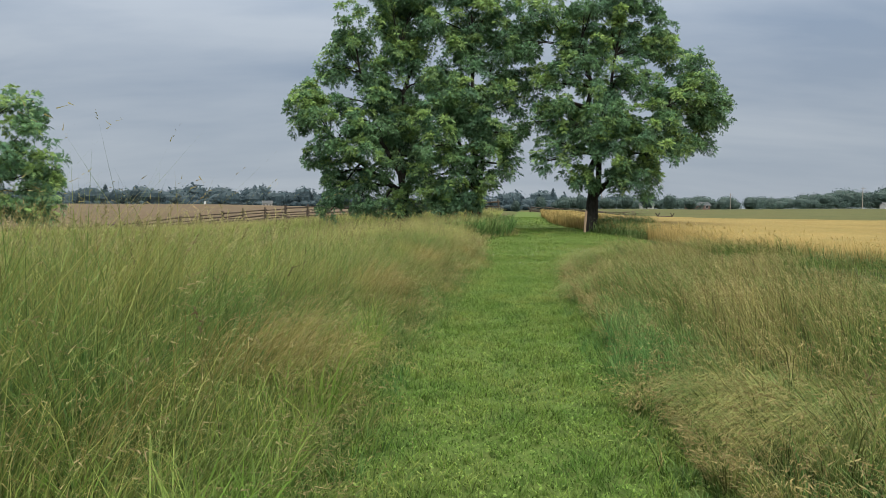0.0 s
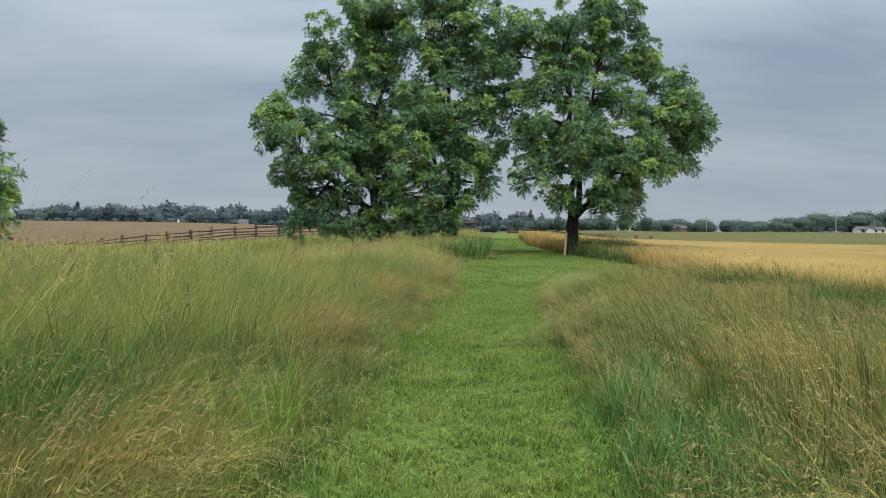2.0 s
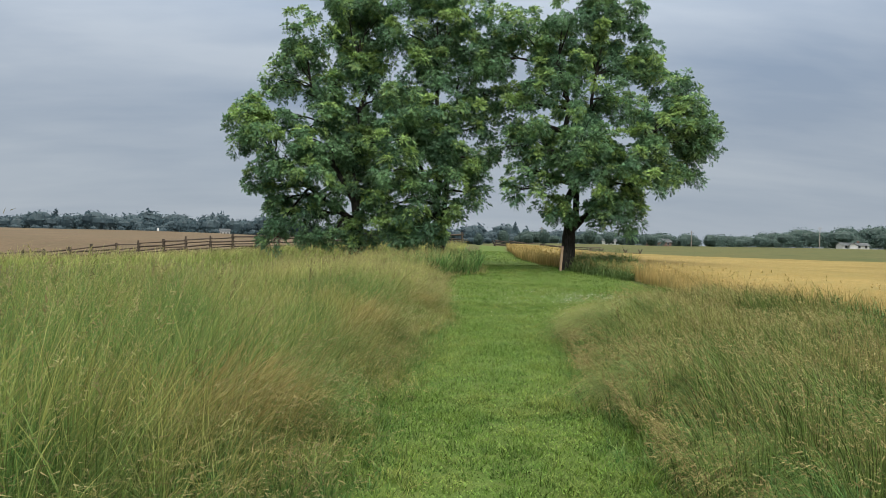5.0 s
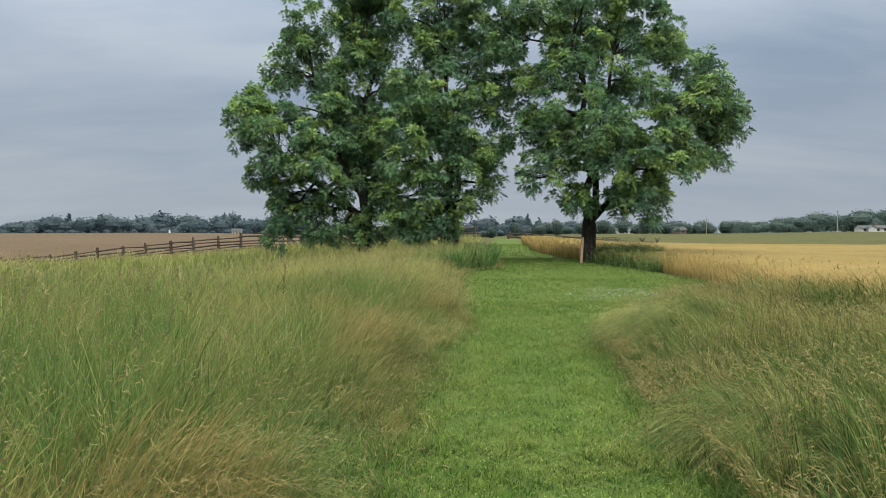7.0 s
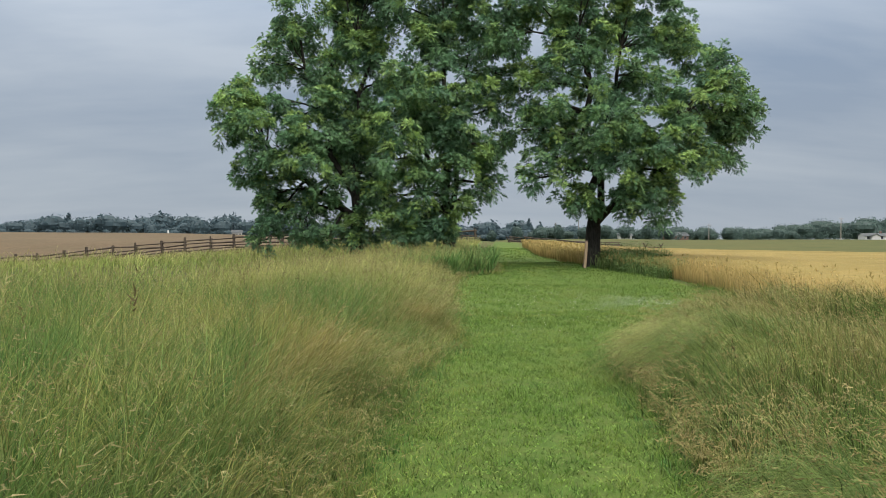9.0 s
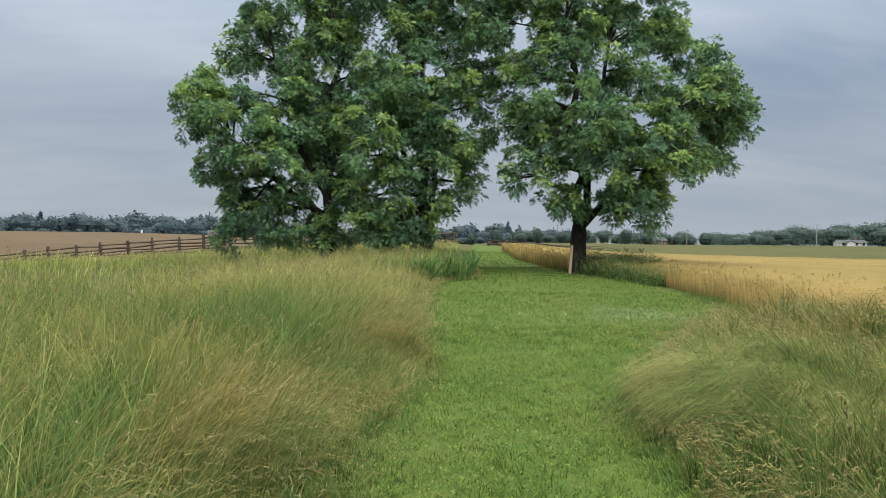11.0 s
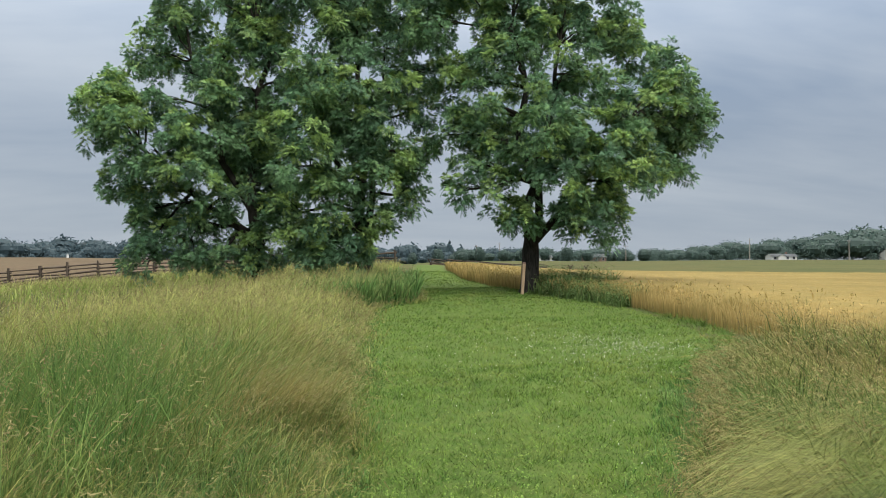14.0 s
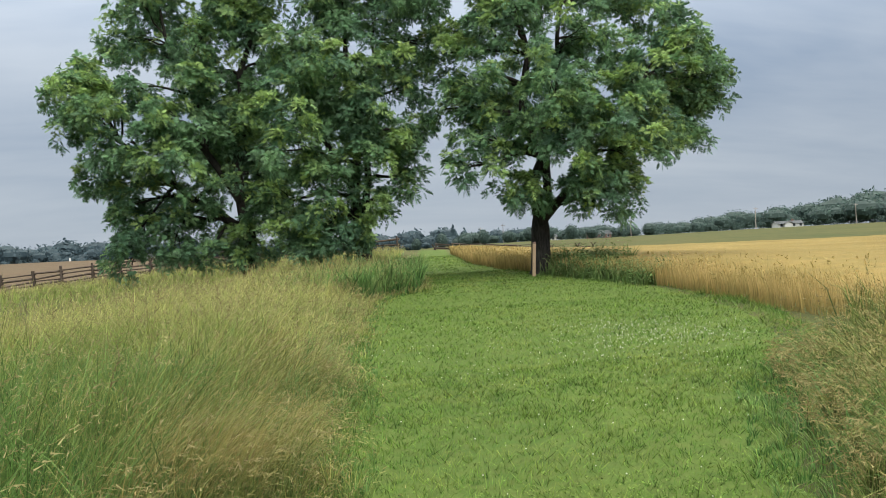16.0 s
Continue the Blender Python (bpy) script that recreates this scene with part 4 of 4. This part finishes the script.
walnut("walnut_tree", (-2.7, 50.0), (0.1, 0.0, 2.6), 0.40, LEFT_BOUGHS + LEFT_FILL, "wide walnut tree with long low side branches", 450, 0.45,
       lead=[(0.0, 0.3, 13.5), (-3.0, 0.0, 12.0), (-5.4, -0.4, 6.8)], seed=23)
walnut("walnut_tree", (-36.6, 59.0), (0.0, 0.0, 2.2), 0.38, LONE_BOUGHS, "rounded walnut tree standing alone in the meadow", 120, 0.4, 0.46)


# ---- far woods ----
def woods(name, places, material, label, quads=190, parent=None):
    pts, uv = [], []
    for x, y, h, w, pointed in places:
        z0 = float(land(x, y)) - 0.8
        n = quads
        v = rng.normal(0, 1, (n, 3))
        v /= np.linalg.norm(v, axis=1)[:, None]
        lumps = rng.normal(0, 1, (7, 3))
        lumps /= np.linalg.norm(lumps, axis=1)[:, None]
        near = (v @ lumps.T).max(1)
        r = (0.66 + 0.34 * near) * rng.uniform(0.55, 1.0, n) ** 0.5
        p = v * r[:, None] * np.array((w, w, h * 0.5)) + np.array((x, y, z0 + h * 0.5))
        if pointed:
            k = np.clip((p[:, 2] - z0) / h, 0, 1)
            p[:, :2] = np.array((x, y)) + (p[:, :2] - np.array((x, y))) * (1.15 - k)[:, None] * 0.55
        a = rng.normal(0, 1, (n, 3))
        a /= np.linalg.norm(a, axis=1)[:, None]
        b = np.cross(a, v + 1e-3)
        s = (rng.uniform(0.3, 0.75, n) * (280 / quads) ** 0.5)[:, None] * (h / 11)
        th, ph = np.meshgrid(np.linspace(0.05, math.pi - 0.05, 7), np.linspace(0, 2 * math.pi, 11))
        k = np.stack((np.sin(th) * np.cos(ph), np.sin(th) * np.sin(ph), np.cos(th)), -1)
        kr = (0.44 + 0.34 * (k @ lumps.T).max(-1))[..., None] * (0.75 if pointed else 1.0)
        core = k * kr * np.array((w * (0.4 if pointed else 1.0), w * (0.4 if pointed else 1.0), h * 0.5)) + np.array((x, y, z0 + h * 0.5))
        quad = np.stack((core[:-1, :-1], core[:-1, 1:], core[1:, 1:], core[1:, :-1]), 2).reshape(-1, 3)
        # fixed low tone: the crown's inner shade is painted onto this solid core
        if h > 5.5:
            pts.append(quad)
            uv.append(np.stack((np.full(len(quad), 0.2), np.full(len(quad), 0.1)), 1))
        pts.append(np.stack((p - a * s, p + b * s * 0.8, p + a * s, p - b * s * 0.8), 1).reshape(-1, 3))
        u = np.repeat(rng.random(n) * 0.6 + 0.4 * rng.random(), 4)
        uv.append(np.stack((u, np.repeat(rng.random(n), 4)), 1))
    pts, uv = np.concatenate(pts), np.concatenate(uv)
    q = np.arange(len(pts) // 4)[:, None] * 4
    tri = np.concatenate((q + np.array((0, 1, 2)), q + np.array((0, 2, 3))))
    ob = triangles(name, pts, tri, uv, (material,), None, parent)
    return ob if parent else tagged(ob, label, "woods", kind="stuff")


def wood_row(x0, x1, gap, y_at, h_at, pointed=0.0):
    out, x = [], x0
    while x < x1:
        h = float(h_at(x)) * rng.uniform(0.75, 1.2)
        out.append((x, float(y_at(x)) + rng.normal(0, 6), h, h * rng.uniform(0.5, 0.85), rng.random() < pointed))
        x += gap * rng.uniform(0.6, 1.4)
    return out


def right_tall(x):
    return 6.6 + 9.4 * step(x, 165, 290)


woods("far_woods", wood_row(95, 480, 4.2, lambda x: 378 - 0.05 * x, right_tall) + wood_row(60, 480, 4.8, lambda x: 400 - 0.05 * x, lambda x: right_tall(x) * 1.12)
      + wood_row(90, 480, 4.2, lambda x: 366 - 0.05 * x, lambda x: 4.6), FAR_HAZED_LEAVES, "dark green woods along the far edge of the fields", 280)
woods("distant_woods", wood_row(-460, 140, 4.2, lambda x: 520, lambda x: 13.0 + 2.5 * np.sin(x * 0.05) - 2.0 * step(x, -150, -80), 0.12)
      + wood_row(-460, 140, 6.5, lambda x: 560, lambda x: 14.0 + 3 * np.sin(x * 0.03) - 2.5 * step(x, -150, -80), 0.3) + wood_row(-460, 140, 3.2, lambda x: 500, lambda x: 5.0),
      BLUE_HAZED_LEAVES, "bluish hazy woods on the far horizon", 130)


def far_tree(x, y, h, w):
    """A small round tree of the far hedge, on its own trunk."""
    root = empty("hedge_tree", x, y, float(land(x, y)))
    co, tri = tube(np.array([(0, 0, -0.2), (0.05, 0, h * 0.25), (0, 0, h * 0.5)]), (0.28, 0.2, 0.1), 7)
    triangles("trunk", co, tri, None, (BARK,), None, root)
    crown = woods("crown", [(x, y, h, w, False)], FAR_HAZED_LEAVES, "", 420, root)
    crown.matrix_parent_inverse = root.matrix_basis.inverted()
    return tagged(root, "small round dark green tree in a far hedge", "tree", group="trees of the far hedge")


for i in range(9):
    far_tree(32 + 9.5 * i + 2 * (i % 3), 330 + 6 * (i % 3), 6.6 + 1.5 * (i % 2), 2.9 + 0.4 * (i % 3))


# ---- rail fences ----
def rail_mesh(long, thick):
    bm = bmesh.new()
    bmesh.ops.create_cone(bm, cap_ends=True, segments=7, radius1=thick, radius2=thick * 0.75, depth=long)
    for v in bm.verts:
        v.co.x += random.uniform(-0.012, 0.012)
        v.co.y += random.uniform(-0.012, 0.012)
    bm.transform(pose(0, 0, 0, 0, 90, 0))
    me = bpy.data.meshes.new("rail")
    bm.to_mesh(me)
    bm.free()
    me.materials.append(RAIL)
    return me


RAIL_MESHES = [rail_mesh(2.95, 0.08), rail_mesh(2.85, 0.095), rail_mesh(2.9, 0.07)]
POST_MESHES = [rail_mesh(2.0, 0.105), rail_mesh(1.9, 0.095)]


def piece(name, mesh, parent, a, b):
    """A rail or stake laid from a to b, in the fence's own metres."""
    a, b = Vector(a), Vector(b)
    ob = new(name, mesh)
    ob.parent = parent
    turn = (b - a).to_track_quat("X", "Z").to_matrix().to_4x4()
    ob.matrix_basis = Matrix.Translation((a + b) / 2) @ turn
    return ob


def rail_fence(x0, x1, y_at, zig, rails, label, stakes=True, gap=2.45):
    count = int(abs(x1 - x0) / gap)
    xs = [x0 + gap * i * (1 if x1 > x0 else -1) for i in range(count + 1)]
    root = empty("rail_fence", x0, float(y_at(x0)), float(land(x0, y_at(x0))))
    o = Vector(root.matrix_basis.translation)
    ends = []
    for i, x in enumerate(xs):
        y = float(y_at(x)) + (zig if i % 2 else -zig)
        ends.append(Vector((x, y, float(land(x, y)))) - o)
    for i, e in enumerate(ends):
        top = 1.85 + random.uniform(-0.1, 0.12)
        if stakes:
            for s in (-1, 1):
                lean = random.uniform(-0.10, 0.10)
                piece("post", POST_MESHES[i % 2], root, e + Vector((-lean, 0.11 * s, -0.15)), e + Vector((lean, 0.11 * s, top)))
        else:
            for s in (-1, 1):
                piece("post", POST_MESHES[i % 2], root, e + Vector((-0.45 * s, 0.08 * s, -0.5)), e + Vector((0.2 * s, 0.1 * s, 0.6)))
        if i + 1 < len(ends):
            f = ends[i + 1]
            for k, z in enumerate(rails):
                d1, d2 = random.uniform(-0.09, 0.09), random.uniform(-0.09, 0.09)
                piece("rail", RAIL_MESHES[(i + k) % 3], root, e + Vector((0, 0, z + d1)), f + Vector((0, 0, z + d2)))
    return tagged(root, label, "fence")


rail_fence(6.4, -62.0, lambda x: 87.0, 0.25, (0.25, 0.5, 0.78, 1.1, 1.5), "weathered grey-brown split rail fence with paired stakes")
rail_fence(14.0, 33.0, lambda x: 122.0, 0.9, (0.2, 0.45, 0.7, 0.95), "zigzag split rail fence with crossed stakes behind wheat", False)
rail_fence(34.6, 37.4, lambda x: 122.0, 0.4, (0.25,), "broken end of a zigzag rail fence with crossed stakes", False, 2.6)

# ---- marker post ----
marker = empty("marker_post", 8.62, 45.9, float(land(8.62, 45.9)), 8)
part("shaft", box((0.13, 0.09, 1.35), (0.05, 0, 0.6), (0, 4, 0), 0.012), POST, marker)
part("cap", box((0.135, 0.095, 0.07), (0.098, 0, 1.30), (0, 4, 0), 0.01, 0.85), BARN, marker, "brown painted top of the post")
tagged(marker, "slim pale wooden marker post leaning beside the walnut trunk", "post")


# ---- houses and poles ----
def gable(w, d, wall, rise, over=0.5):
    bm = bmesh.new()
    x, y = w / 2 + over, d / 2 + over
    v = [bm.verts.new(p) for p in ((-x, -y, wall - 0.1), (x, -y, wall - 0.1), (x, 0, wall + rise), (-x, 0, wall + rise), (-x, y, wall - 0.1), (x, y, wall - 0.1))]
    bm.faces.new((v[0], v[1], v[2], v[3]))
    bm.faces.new((v[3], v[2], v[5], v[4]))
    bmesh.ops.solidify(bm, geom=bm.faces[:], thickness=0.25)
    return bm


def gabled_walls(w, d, wall, rise):
    bm = bmesh.new()
    lo = [(-w / 2, -d / 2), (w / 2, -d / 2), (w / 2, d / 2), (-w / 2, d / 2)]
    a = [bm.verts.new((x, y, -0.6)) for x, y in lo]
    b = [bm.verts.new((x, y, wall)) for x, y in lo]
    r, l = bm.verts.new((w / 2, 0, wall + rise - 0.1)), bm.verts.new((-w / 2, 0, wall + rise - 0.1))
    for i in (0, 2):
        bm.faces.new((a[i], a[(i + 1) % 4], b[(i + 1) % 4], b[i]))
    bm.faces.new((a[1], a[2], b[2], r, b[1]))
    bm.faces.new((a[3], a[0], b[0], l, b[3]))
    return bm


def house(x, y, rz, w, d, wall, rise, label, wall_mat=WHITE, wing=True, openings=4):
    root = empty("house", x, y, float(land(x, y)), rz)
    part("wall", gabled_walls(w, d, wall, rise), wall_mat, root)
    part("roof", gable(w, d, wall, rise), ROOFING, root, "grey shingled gable roof")
    if wing:
        bm = gabled_walls(d * 0.7, w * 0.3, wall * 0.95, rise * 0.8)
        bm.transform(pose(-w * 0.16, -d * 0.45, 0, 0, 0, 90))
        part("wing", bm, wall_mat, root)
        bm = gable(d * 0.7, w * 0.3, wall * 0.95, rise * 0.8)
        bm.transform(pose(-w * 0.16, -d * 0.45, 0, 0, 0, 90))
        part("roof", bm, ROOFING, root)
        part("chimney", box((0.9, 0.7, 1.6), (w * 0.2, 0, wall + rise)), BARN, root, "small brick chimney")
    for i in range(openings):
        wx = -w / 2 + w * (i + 0.5) / openings
        if wing and abs(wx + w * 0.16) < w * 0.17:
            continue
        win = part("window", box((1.2, 0.12, 1.3), (wx, -d / 2 - 0.03, wall * 0.55), (0, 0, 0), 0.02), WHITE, root)
        part("pane", box((1.0, 0.06, 1.1), (wx, -d / 2 - 0.09, wall * 0.55)), GLASS, win)
    return tagged(root, label, "house")


house(203.2, 338, -8, 11.5, 7.0, 1.5, 1.3, "white one-storey house with grey roof by the woods")
house(268, 345, 5, 13.0, 8.0, 3.0, 2.2, "white farmhouse with grey roof half hidden by trees", WHITE, False)
house(-114, 490, 10, 6.0, 5.0, 2.6, 1.8, "small distant white house among trees", WHITE, False, 3)
house(122, 362, 6, 10.0, 6.0, 2.0, 1.6, "low brown farm building before the woods", BARN, False, 3)
house(96, 356, -4, 6.0, 4.0, 1.5, 1.2, "pale farm shed before the woods", WHITE, False, 2)


pillar = empty("stone_monument", -94.0, 298.0, float(land(-94.0, 298.0)), 12)
part("plinth", box((1.3, 1.3, 0.6), (0, 0, 0.1), (0, 0, 0), 0.05), WHITE, pillar)
part("shaft", box((0.7, 0.7, 1.2), (0, 0, 1.0), (0, 0, 0), 0.04, 0.7), WHITE, pillar)
tagged(pillar, "small white stone monument standing in the brown field", "monument")


def utility_pole(x, y, tall):
    root = empty("utility_pole", x, y, float(land(x, y)))
    co, tri = tube(np.array([(0, 0, -0.3), (0, 0, tall * 0.5), (0.03, 0, tall)]), (0.22, 0.18, 0.14), 8)
    triangles("pole", co, tri, None, (POLE,), None, root)
    part("crossarm", box((2.2, 0.12, 0.14), (0.02, -0.15, tall - 0.7), (0, 0, 0), 0.02), POLE, root)
    for k in (-0.9, 0.0, 0.9):
        part("insulator", box((0.1, 0.1, 0.22), (k, -0.15, tall - 0.52), (0, 0, 0), 0.02), WHITE, root)
    return tagged(root, "tall grey wooden utility pole with crossarm", "pole", group="utility poles along the road")


for px_, py_, tall in ((187.8, 338, 9.8), (237.5, 338, 9.4), (134, 352, 7.5), (78, 372, 9.0), (64, 356, 8.0)):
    utility_pole(px_, py_, tall)


# ---- clover ----
def clover(n):
    near = rng.random(n) < 0.55
    y = np.where(near, rng.normal(28.9, 1.1, n), rng.normal(27.5, 4.0, n))
    x = np.where(near, rng.normal(6.3, 1.0, n), rng.normal(4.8, 1.9, n))
    keep = (x > left_edge(y) + 0.3) & (x < right_edge(y) - 0.2)
    x, y = x[keep], y[keep]
    n = len(x)
    s = rng.uniform(0.004, 0.0075, n)[:, None, None]
    form = np.array([(1, 0, 0), (0, 1, 0), (-1, 0, 0), (0, -1, 0), (0, 0, 1), (0, 0, -1)], float)
    pts = np.stack((x, y, land(x, y) + rng.uniform(0.05, 0.11, n)), 1)[:, None] + form[None] * s
    f = np.array([(0, 1, 4), (1, 2, 4), (2, 3, 4), (3, 0, 4), (1, 0, 5), (2, 1, 5), (3, 2, 5), (0, 3, 5)])
    tri = (np.arange(n)[:, None, None] * 6 + f[None]).reshape(-1, 3)
    return triangles("clover", pts.reshape(-1, 3), tri, None, (PETAL,))


tagged(clover(1300), "white clover blossoms scattered in the mown grass", "clover", kind="stuff")
